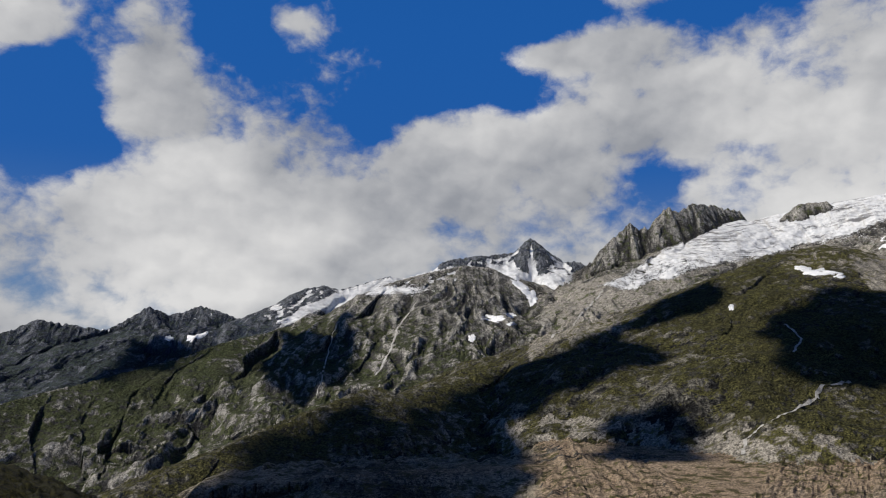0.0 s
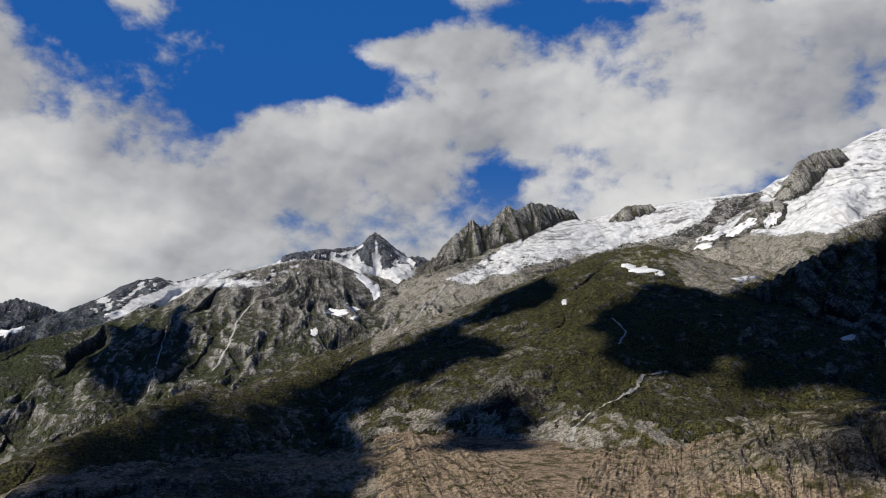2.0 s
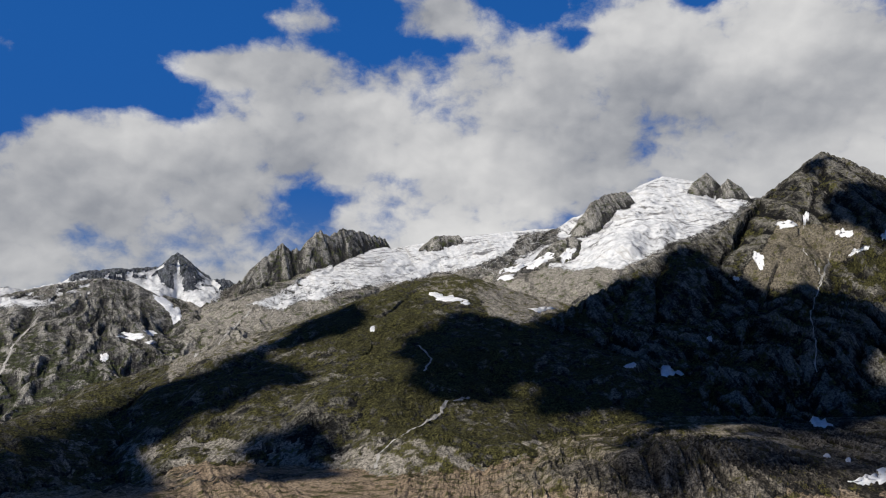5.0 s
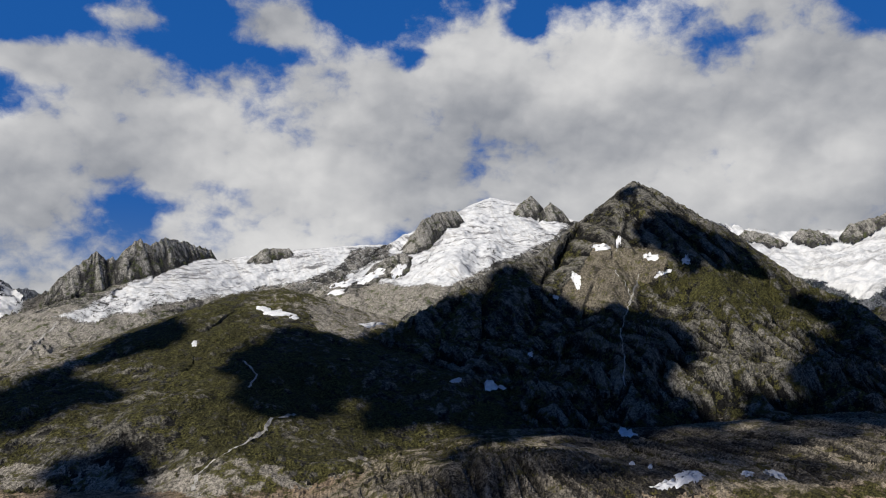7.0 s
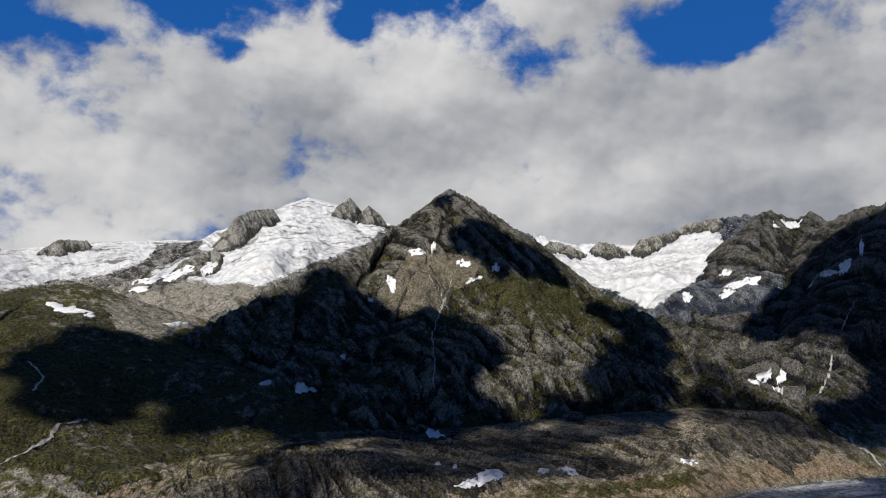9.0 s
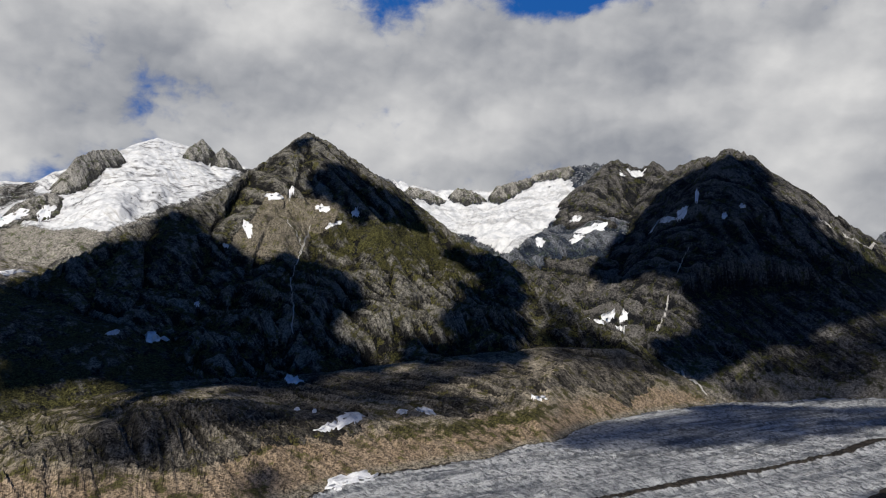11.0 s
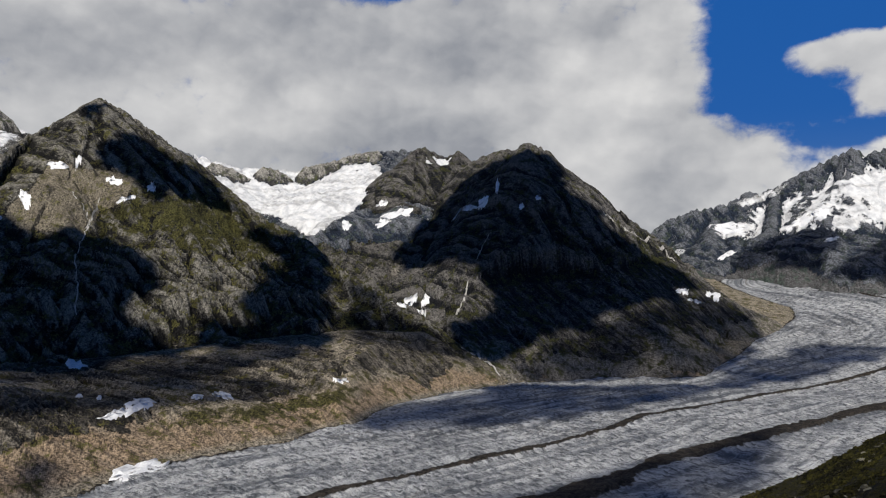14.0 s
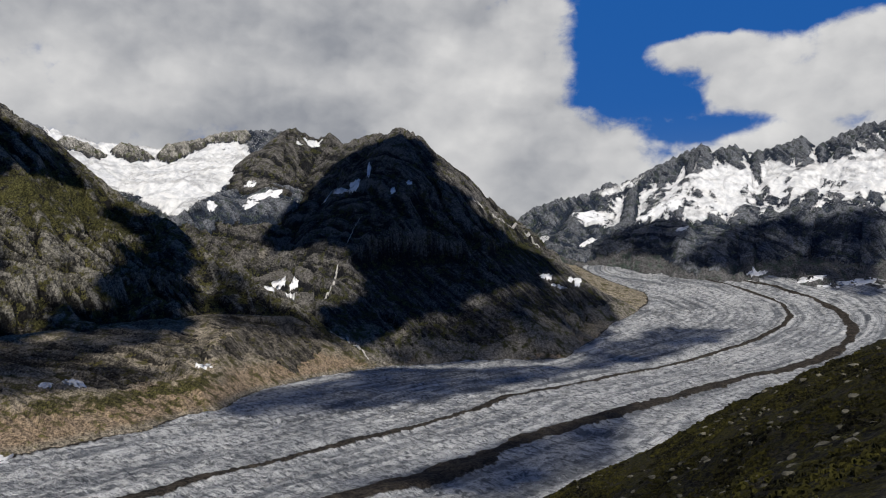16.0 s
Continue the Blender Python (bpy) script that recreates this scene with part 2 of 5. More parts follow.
GRASS_D, GRASS_L = (0.013, 0.016, 0.006), (0.088, 0.083, 0.030)
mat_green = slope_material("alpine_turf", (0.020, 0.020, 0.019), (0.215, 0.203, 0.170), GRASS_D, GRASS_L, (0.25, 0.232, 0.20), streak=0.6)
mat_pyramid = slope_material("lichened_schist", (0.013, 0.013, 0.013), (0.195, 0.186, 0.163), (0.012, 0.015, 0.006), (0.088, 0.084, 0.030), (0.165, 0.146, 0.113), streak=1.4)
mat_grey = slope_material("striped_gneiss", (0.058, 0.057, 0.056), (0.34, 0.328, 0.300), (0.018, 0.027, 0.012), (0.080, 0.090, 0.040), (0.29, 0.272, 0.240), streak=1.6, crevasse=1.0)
# far ranges: the air's blue haze is put into the rock and grass colours
mat_far = slope_material("hazed_distant_rock", (0.026, 0.036, 0.058), (0.165, 0.176, 0.198), (0.020, 0.033, 0.036), (0.058, 0.074, 0.062), (0.105, 0.105, 0.108), bump=1.3, grain=0.9, streak=1.4, crevasse=0.4)
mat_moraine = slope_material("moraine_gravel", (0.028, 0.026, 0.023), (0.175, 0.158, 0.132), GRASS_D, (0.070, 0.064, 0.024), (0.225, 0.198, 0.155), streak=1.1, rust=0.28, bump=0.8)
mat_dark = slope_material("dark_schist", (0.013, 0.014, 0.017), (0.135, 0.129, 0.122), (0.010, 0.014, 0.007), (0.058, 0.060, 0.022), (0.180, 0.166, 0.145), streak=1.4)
# near-black tones: dark shrubs, and the slope's own shade put into the colour
mat_hill = slope_material("shaded_hillside_turf", (0.003, 0.0027, 0.002), (0.052, 0.048, 0.034), (0.0008, 0.0012, 0.0005), (0.044, 0.041, 0.007), (0.07, 0.065, 0.05), bump=0.045, grain=20.0, streak=0.3)
# ---- the relief: crest lines in plan, flanks falling away from them ----
def gradient_noise(x, y, seed):
    """Perlin noise on arrays, about -0.7 to 0.7."""
    x, y = x.astype(np.float32), y.astype(np.float32)
    x0, y0 = np.floor(x), np.floor(y)
    xf, yf = x - x0, y - y0
    xi, yi = x0.astype(np.int32).view(np.uint32), y0.astype(np.int32).view(np.uint32)
    u, v = xf * xf * (3 - 2 * xf), yf * yf * (3 - 2 * yf)

    def corner(i, j):
        h = (xi + np.uint32(i)) * np.uint32(374761393) + (yi + np.uint32(j)) * np.uint32(668265263) + np.uint32(seed * 974634)
        h = (h ^ (h >> np.uint32(13))) * np.uint32(1274126177)
        a = ((h >> np.uint32(8)) & np.uint32(255)).astype(np.intp)
        return COS[a] * (xf - i) + SIN[a] * (yf - j)

    a, b, c, d = corner(0, 0), corner(1, 0), corner(0, 1), corner(1, 1)
    return a + u * (b - a) + v * (c - a + u * (a - b - c + d))


COS = np.cos(np.arange(256) * (2 * np.pi / 256)).astype(np.float32)
SIN = np.sin(np.arange(256) * (2 * np.pi / 256)).astype(np.float32)


def fbm(x, y, scale, octaves, seed, gain=0.5):
    total, amp = np.zeros(x.shape, np.float32), 1.0
    for k in range(octaves):
        total += amp * gradient_noise(x / scale * 2.03 ** k + 17.3 * k, y / scale * 2.03 ** k - 9.1 * k, seed + k)
        amp *= gain
    return total


def ridged(x, y, octaves, seed, gain=0.5):
    """0 in the gullies to about 1 on the ribs."""
    total, amp, norm = np.zeros(x.shape, np.float32), 1.0, 0.0
    for k in range(octaves):
        total += amp * (1 - np.abs(gradient_noise(x * 2.1 ** k + 5.1 * k, y * 2.1 ** k + 3.7 * k, seed + k)) * 2.2)
        norm += amp
        amp *= gain
    return total / norm


def smooth(v, lo, hi):
    t = np.clip((v - lo) / (hi - lo), 0, 1)
    return t * t * (3 - 2 * t)


def at(az, r):
    return r * math.sin(radians(az)), r * math.cos(radians(az))


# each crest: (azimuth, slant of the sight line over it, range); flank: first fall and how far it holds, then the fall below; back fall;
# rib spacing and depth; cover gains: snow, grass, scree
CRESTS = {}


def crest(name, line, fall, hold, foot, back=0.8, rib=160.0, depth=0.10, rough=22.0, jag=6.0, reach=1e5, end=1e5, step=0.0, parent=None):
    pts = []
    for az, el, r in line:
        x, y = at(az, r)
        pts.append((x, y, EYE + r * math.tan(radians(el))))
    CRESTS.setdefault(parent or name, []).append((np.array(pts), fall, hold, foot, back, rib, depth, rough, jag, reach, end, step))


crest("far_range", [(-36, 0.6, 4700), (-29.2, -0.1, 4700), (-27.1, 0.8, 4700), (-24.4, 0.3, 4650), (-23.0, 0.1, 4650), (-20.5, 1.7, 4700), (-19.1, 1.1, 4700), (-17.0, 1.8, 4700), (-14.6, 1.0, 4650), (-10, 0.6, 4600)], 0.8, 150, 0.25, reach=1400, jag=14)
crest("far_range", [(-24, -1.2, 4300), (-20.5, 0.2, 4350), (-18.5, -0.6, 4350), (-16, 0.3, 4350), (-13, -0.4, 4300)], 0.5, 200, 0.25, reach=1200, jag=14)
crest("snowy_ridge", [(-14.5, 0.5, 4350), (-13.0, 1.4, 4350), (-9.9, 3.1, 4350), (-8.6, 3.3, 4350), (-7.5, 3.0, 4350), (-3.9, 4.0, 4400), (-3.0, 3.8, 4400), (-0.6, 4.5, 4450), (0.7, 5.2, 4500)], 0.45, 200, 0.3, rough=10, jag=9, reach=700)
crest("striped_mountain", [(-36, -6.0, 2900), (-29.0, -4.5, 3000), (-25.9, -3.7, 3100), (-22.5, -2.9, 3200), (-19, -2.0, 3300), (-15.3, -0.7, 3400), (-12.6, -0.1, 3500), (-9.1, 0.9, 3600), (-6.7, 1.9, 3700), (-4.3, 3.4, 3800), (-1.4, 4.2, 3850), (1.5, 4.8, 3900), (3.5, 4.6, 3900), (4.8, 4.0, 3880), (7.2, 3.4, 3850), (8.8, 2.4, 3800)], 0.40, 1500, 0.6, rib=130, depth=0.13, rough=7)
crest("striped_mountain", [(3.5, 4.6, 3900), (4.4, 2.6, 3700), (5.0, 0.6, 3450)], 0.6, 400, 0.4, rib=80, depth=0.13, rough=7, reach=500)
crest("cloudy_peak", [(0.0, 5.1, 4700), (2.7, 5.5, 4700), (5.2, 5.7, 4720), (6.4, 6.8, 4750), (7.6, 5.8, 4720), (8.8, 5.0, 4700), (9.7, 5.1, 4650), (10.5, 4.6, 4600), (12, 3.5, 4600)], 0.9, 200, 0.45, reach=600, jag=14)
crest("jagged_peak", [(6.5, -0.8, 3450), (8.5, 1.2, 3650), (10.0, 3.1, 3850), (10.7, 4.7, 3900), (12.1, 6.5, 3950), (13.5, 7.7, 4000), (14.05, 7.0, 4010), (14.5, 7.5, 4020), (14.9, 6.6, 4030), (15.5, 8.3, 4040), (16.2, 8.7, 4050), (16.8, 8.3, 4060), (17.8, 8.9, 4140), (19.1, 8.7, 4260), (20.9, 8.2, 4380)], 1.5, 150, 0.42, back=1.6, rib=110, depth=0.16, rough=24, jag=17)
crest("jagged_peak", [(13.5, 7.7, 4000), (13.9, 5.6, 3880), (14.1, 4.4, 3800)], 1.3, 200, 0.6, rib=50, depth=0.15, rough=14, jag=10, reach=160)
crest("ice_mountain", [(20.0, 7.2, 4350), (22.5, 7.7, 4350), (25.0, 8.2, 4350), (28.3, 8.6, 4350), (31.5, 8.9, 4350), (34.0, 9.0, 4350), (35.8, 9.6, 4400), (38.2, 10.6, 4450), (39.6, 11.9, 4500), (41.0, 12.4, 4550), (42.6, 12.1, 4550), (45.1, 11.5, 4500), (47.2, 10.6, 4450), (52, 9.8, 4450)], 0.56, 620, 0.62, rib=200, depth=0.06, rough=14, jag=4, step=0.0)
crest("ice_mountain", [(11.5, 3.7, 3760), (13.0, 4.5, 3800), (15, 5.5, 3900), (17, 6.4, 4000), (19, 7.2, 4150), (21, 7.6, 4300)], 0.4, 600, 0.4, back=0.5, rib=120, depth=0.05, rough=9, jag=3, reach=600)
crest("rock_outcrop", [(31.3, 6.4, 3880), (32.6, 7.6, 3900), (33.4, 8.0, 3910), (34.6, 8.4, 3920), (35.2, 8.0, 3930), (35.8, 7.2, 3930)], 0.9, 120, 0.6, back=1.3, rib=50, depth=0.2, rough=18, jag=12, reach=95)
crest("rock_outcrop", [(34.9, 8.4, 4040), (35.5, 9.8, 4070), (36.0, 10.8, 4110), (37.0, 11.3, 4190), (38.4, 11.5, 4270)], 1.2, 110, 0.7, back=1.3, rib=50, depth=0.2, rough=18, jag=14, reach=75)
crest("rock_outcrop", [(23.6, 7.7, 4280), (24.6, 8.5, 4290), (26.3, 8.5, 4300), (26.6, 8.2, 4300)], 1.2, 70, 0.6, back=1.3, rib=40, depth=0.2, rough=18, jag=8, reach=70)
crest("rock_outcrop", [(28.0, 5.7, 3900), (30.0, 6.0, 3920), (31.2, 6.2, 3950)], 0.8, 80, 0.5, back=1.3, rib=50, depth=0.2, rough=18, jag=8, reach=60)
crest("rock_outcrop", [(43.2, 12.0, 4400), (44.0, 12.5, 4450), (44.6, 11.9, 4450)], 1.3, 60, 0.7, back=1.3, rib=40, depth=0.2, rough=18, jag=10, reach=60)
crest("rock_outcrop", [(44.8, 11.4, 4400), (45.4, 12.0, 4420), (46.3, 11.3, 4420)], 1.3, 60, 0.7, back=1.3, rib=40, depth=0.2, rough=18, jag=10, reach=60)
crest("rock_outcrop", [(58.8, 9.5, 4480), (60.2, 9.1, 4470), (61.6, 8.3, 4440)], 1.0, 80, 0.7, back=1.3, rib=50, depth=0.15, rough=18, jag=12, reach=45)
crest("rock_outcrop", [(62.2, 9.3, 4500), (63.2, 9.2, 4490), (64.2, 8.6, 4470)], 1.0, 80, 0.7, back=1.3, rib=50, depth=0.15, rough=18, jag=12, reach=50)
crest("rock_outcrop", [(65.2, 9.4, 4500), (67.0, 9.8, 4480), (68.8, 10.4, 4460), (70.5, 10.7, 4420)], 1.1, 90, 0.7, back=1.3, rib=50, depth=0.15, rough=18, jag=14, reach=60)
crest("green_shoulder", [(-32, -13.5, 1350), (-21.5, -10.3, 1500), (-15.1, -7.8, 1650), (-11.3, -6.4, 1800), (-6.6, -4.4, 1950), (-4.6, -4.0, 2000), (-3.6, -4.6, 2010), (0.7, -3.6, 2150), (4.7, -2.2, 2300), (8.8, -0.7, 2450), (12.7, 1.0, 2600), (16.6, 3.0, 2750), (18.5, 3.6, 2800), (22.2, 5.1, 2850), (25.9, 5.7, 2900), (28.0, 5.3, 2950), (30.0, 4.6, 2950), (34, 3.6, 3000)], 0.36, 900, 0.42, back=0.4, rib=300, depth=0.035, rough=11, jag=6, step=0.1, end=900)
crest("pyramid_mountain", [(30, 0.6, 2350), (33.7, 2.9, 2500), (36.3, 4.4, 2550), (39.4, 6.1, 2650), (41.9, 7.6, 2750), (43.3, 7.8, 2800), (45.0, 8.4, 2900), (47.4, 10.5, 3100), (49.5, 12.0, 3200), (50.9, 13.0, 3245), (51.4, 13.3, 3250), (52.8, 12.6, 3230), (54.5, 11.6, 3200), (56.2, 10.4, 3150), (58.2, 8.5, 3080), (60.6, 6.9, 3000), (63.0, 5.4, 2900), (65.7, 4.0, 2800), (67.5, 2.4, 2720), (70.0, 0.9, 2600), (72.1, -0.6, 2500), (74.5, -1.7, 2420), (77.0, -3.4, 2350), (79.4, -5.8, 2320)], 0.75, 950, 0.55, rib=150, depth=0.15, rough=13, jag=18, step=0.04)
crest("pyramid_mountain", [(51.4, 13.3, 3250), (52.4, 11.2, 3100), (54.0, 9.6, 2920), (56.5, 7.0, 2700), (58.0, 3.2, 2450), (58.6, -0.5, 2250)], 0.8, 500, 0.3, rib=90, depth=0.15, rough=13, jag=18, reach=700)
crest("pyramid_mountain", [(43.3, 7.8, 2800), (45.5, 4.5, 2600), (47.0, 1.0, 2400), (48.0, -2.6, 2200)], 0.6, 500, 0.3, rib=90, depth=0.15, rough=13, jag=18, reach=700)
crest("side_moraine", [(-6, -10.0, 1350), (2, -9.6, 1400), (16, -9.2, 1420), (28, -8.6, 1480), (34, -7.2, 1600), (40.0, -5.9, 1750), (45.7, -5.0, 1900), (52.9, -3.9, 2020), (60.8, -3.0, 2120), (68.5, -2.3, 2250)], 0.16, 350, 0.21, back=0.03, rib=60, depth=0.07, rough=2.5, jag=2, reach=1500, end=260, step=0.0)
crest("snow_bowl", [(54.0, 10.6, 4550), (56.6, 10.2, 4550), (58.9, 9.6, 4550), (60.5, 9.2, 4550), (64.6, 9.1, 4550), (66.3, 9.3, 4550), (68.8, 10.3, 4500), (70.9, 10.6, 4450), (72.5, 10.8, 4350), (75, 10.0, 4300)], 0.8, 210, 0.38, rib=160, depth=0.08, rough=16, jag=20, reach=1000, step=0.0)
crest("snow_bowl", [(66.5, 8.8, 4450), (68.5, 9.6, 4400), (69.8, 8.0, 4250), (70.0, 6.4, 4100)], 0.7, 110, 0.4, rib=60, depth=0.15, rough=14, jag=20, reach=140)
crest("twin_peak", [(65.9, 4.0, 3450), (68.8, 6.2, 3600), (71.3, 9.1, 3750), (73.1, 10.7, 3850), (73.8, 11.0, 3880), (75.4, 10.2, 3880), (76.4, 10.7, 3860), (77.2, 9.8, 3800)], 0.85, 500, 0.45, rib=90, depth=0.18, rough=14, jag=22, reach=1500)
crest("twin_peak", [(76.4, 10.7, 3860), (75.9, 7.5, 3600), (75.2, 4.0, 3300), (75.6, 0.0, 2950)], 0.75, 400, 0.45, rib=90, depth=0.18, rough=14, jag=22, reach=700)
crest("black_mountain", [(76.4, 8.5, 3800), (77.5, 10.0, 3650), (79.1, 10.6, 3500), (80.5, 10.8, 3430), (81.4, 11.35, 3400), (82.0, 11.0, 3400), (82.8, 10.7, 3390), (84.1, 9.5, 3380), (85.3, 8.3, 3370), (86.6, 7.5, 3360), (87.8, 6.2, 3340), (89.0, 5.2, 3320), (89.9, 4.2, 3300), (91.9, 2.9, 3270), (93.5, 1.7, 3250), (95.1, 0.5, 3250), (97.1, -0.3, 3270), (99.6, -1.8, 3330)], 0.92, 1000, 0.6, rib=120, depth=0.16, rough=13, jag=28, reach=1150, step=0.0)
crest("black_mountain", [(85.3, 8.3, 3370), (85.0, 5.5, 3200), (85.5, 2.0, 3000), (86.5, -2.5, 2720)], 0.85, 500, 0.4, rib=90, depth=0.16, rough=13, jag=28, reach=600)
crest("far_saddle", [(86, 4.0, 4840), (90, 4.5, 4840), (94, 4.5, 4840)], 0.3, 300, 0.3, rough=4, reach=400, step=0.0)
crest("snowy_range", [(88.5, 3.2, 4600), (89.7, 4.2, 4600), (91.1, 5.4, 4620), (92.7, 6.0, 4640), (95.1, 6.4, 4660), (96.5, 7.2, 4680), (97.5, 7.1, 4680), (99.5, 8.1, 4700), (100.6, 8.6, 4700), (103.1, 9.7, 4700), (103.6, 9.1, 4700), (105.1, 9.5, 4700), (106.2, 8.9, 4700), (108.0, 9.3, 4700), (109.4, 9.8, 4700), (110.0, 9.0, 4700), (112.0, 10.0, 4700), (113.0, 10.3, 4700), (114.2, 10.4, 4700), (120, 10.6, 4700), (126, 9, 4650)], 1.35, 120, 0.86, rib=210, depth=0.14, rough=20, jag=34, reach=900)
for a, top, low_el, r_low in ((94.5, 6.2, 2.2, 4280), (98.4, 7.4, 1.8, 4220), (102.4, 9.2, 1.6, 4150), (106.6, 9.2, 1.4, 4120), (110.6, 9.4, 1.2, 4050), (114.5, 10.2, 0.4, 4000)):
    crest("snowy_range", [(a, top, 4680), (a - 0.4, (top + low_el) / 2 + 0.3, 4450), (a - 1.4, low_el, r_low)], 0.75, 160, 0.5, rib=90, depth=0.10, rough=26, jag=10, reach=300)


def segment_foot(x, y, pts):
    """Nearest point of a line in plan: distance and the way along it."""
    best, sc, run = np.full(x.shape, 1e12), np.zeros_like(x), 0.0
    for (ax, ay, _), (bx, by, _) in zip(pts[:-1], pts[1:]):
        dx, dy = bx - ax, by - ay
        ln = math.hypot(dx, dy)
        t = np.clip(((x - ax) * dx + (y - ay) * dy) / (ln * ln), 0, 1)
        d2 = (x - ax - t * dx) ** 2 + (y - ay - t * dy) ** 2
        m = d2 < best
        best, sc = np.where(m, d2, best), np.where(m, run + t * ln, sc)
        run += ln
    return np.sqrt(best), sc


def flank(x, y, stretch, pts, fall, hold, foot, back, reach, end):
    """The highest flank that any stretch of the crest sends here: its height, distance from the crest, way along the crest."""
    top, dist, way, run = np.full(x.shape, -1e6), np.zeros_like(x), np.zeros_like(x), 0.0
    rr = np.hypot(x, y)
    for (ax, ay, az_), (bx, by, bz) in zip(pts[:-1], pts[1:]):
        dx, dy = bx - ax, by - ay
        ln = math.hypot(dx, dy)
        t = np.clip(((x - ax) * dx + (y - ay) * dy) / (ln * ln), 0, 1)
        px_, py_ = ax + t * dx, ay + t * dy
        d = np.hypot(x - px_, y - py_)
        dd = d * stretch
        front = fall * np.minimum(dd, hold) + foot * np.maximum(dd - hold, 0) + 1.1 * np.maximum(dd - reach, 0)
        z = az_ + t * (bz - az_) - np.where(rr < np.hypot(px_, py_), front, back * dd + 0.6 * np.maximum(dd - end, 0))
        m = z > top
        top, dist, way = np.where(m, z, top), np.where(m, d, dist), np.where(m, run + t * ln, way)
        run += ln
    return top, dist, way


def ice_level(r):
    """Surface of the valley glacier by distance up the valley."""
    return 330.0 * (np.clip((r - 2500.0) / 1600.0, 0, 1.6)) ** 1.3


def plan_line(sights):
    """Sight lines (azimuth, slant) brought down onto the ice."""
    out = []
    for az, el in sights:
        r = 300.0 + np.arange(0, 4600, 4.0)
        hit = np.argmax(EYE + r * math.tan(radians(el)) <= ice_level(r)) if el < -3 else np.argmin(np.abs(EYE + r * math.tan(radians(el)) - ice_level(r)))
        out.append((*at(az, r[hit]), 0.0))
    return np.array(out)


# where the valley ice meets the land on its far bank: sight lines, then the land's outline behind
SHORE = plan_line([(51, -12.6), (57, -11), (60.9, -10.5), (64.9, -9.7), (68.9, -8.9), (71, -7.9), (75, -6.9), (80.1, -6.1), (86.6, -5.6), (89.5, -5.5), (93.5, -5.3), (95.5, -3.9), (96.7, -2.9), (98.4, -2.1), (99.2, -1.6), (99.4, -1.2), (98.9, -0.6), (97.5, -0.1), (95.5, 0.7), (93.5, 1.8)])
LAND = np.vstack([[(*at(a, r), 0.0) for a, r in ((-60, 900), (-10, 1000), (20, 1030), (40, 1050), (46, 1070))], SHORE, [(*at(a, r), 0.0) for a, r in ((90, 4950), (60, 4950), (0, 4950), (-60, 4950), (-60, 900))]])


def shore_distance(x, y):
    """Metres inland (positive) or out on the ice (negative), and the way along the shore."""
    d, s = segment_foot(x, y, LAND)
    inland = np.zeros(x.shape, bool)
    for (ax, ay, _), (bx, by, _) in zip(LAND[:-1], LAND[1:]):
        if ay != by:
            inland ^= ((ay > y) != (by > y)) & (x < ax + (y - ay) * (bx - ax) / (by - ay))
    return np.where(inland, d, -d), s


NEAR_AZ = [-180, -120, -60, -40, -29, -25.6, -22.9, -15, 0, 30, 60, 80, 91.5, 97.4, 101.3, 105, 108.5, 111.8, 114, 125, 180]
NEAR_EL = [14, 10, -2, -5, -7.9, -9.2, -10.7, -15, -19, -21, -21, -19, -15.2, -12.3, -10.2, -8.1, -6.1, -4.6, -3.6, 2.5, 14]
NEAR_R = [420, 380, 300, 240, 200, 190, 180, 160, 140, 120, 120, 130, 150, 150, 147, 145, 140, 140, 140, 180, 420]


def near_slope(az, r):
    """The hillside that the walker stands on: up to its brow, then falling to the ice."""
    rc, te = np.interp(az, NEAR_AZ, NEAR_R), np.tan(np.radians(np.interp(az, NEAR_AZ, NEAR_EL)))
    u = np.clip(r / rc, 0, 1)
    brow = EYE + r * te - 1.7 * (1 - u) ** 3 - 13.0 * u * (1 - u)
    return np.where(r < rc, brow, EYE + rc * te - 0.62 * (r - rc) - 0.0003 * (r - rc) ** 2)


NAMES = list(CRESTS)


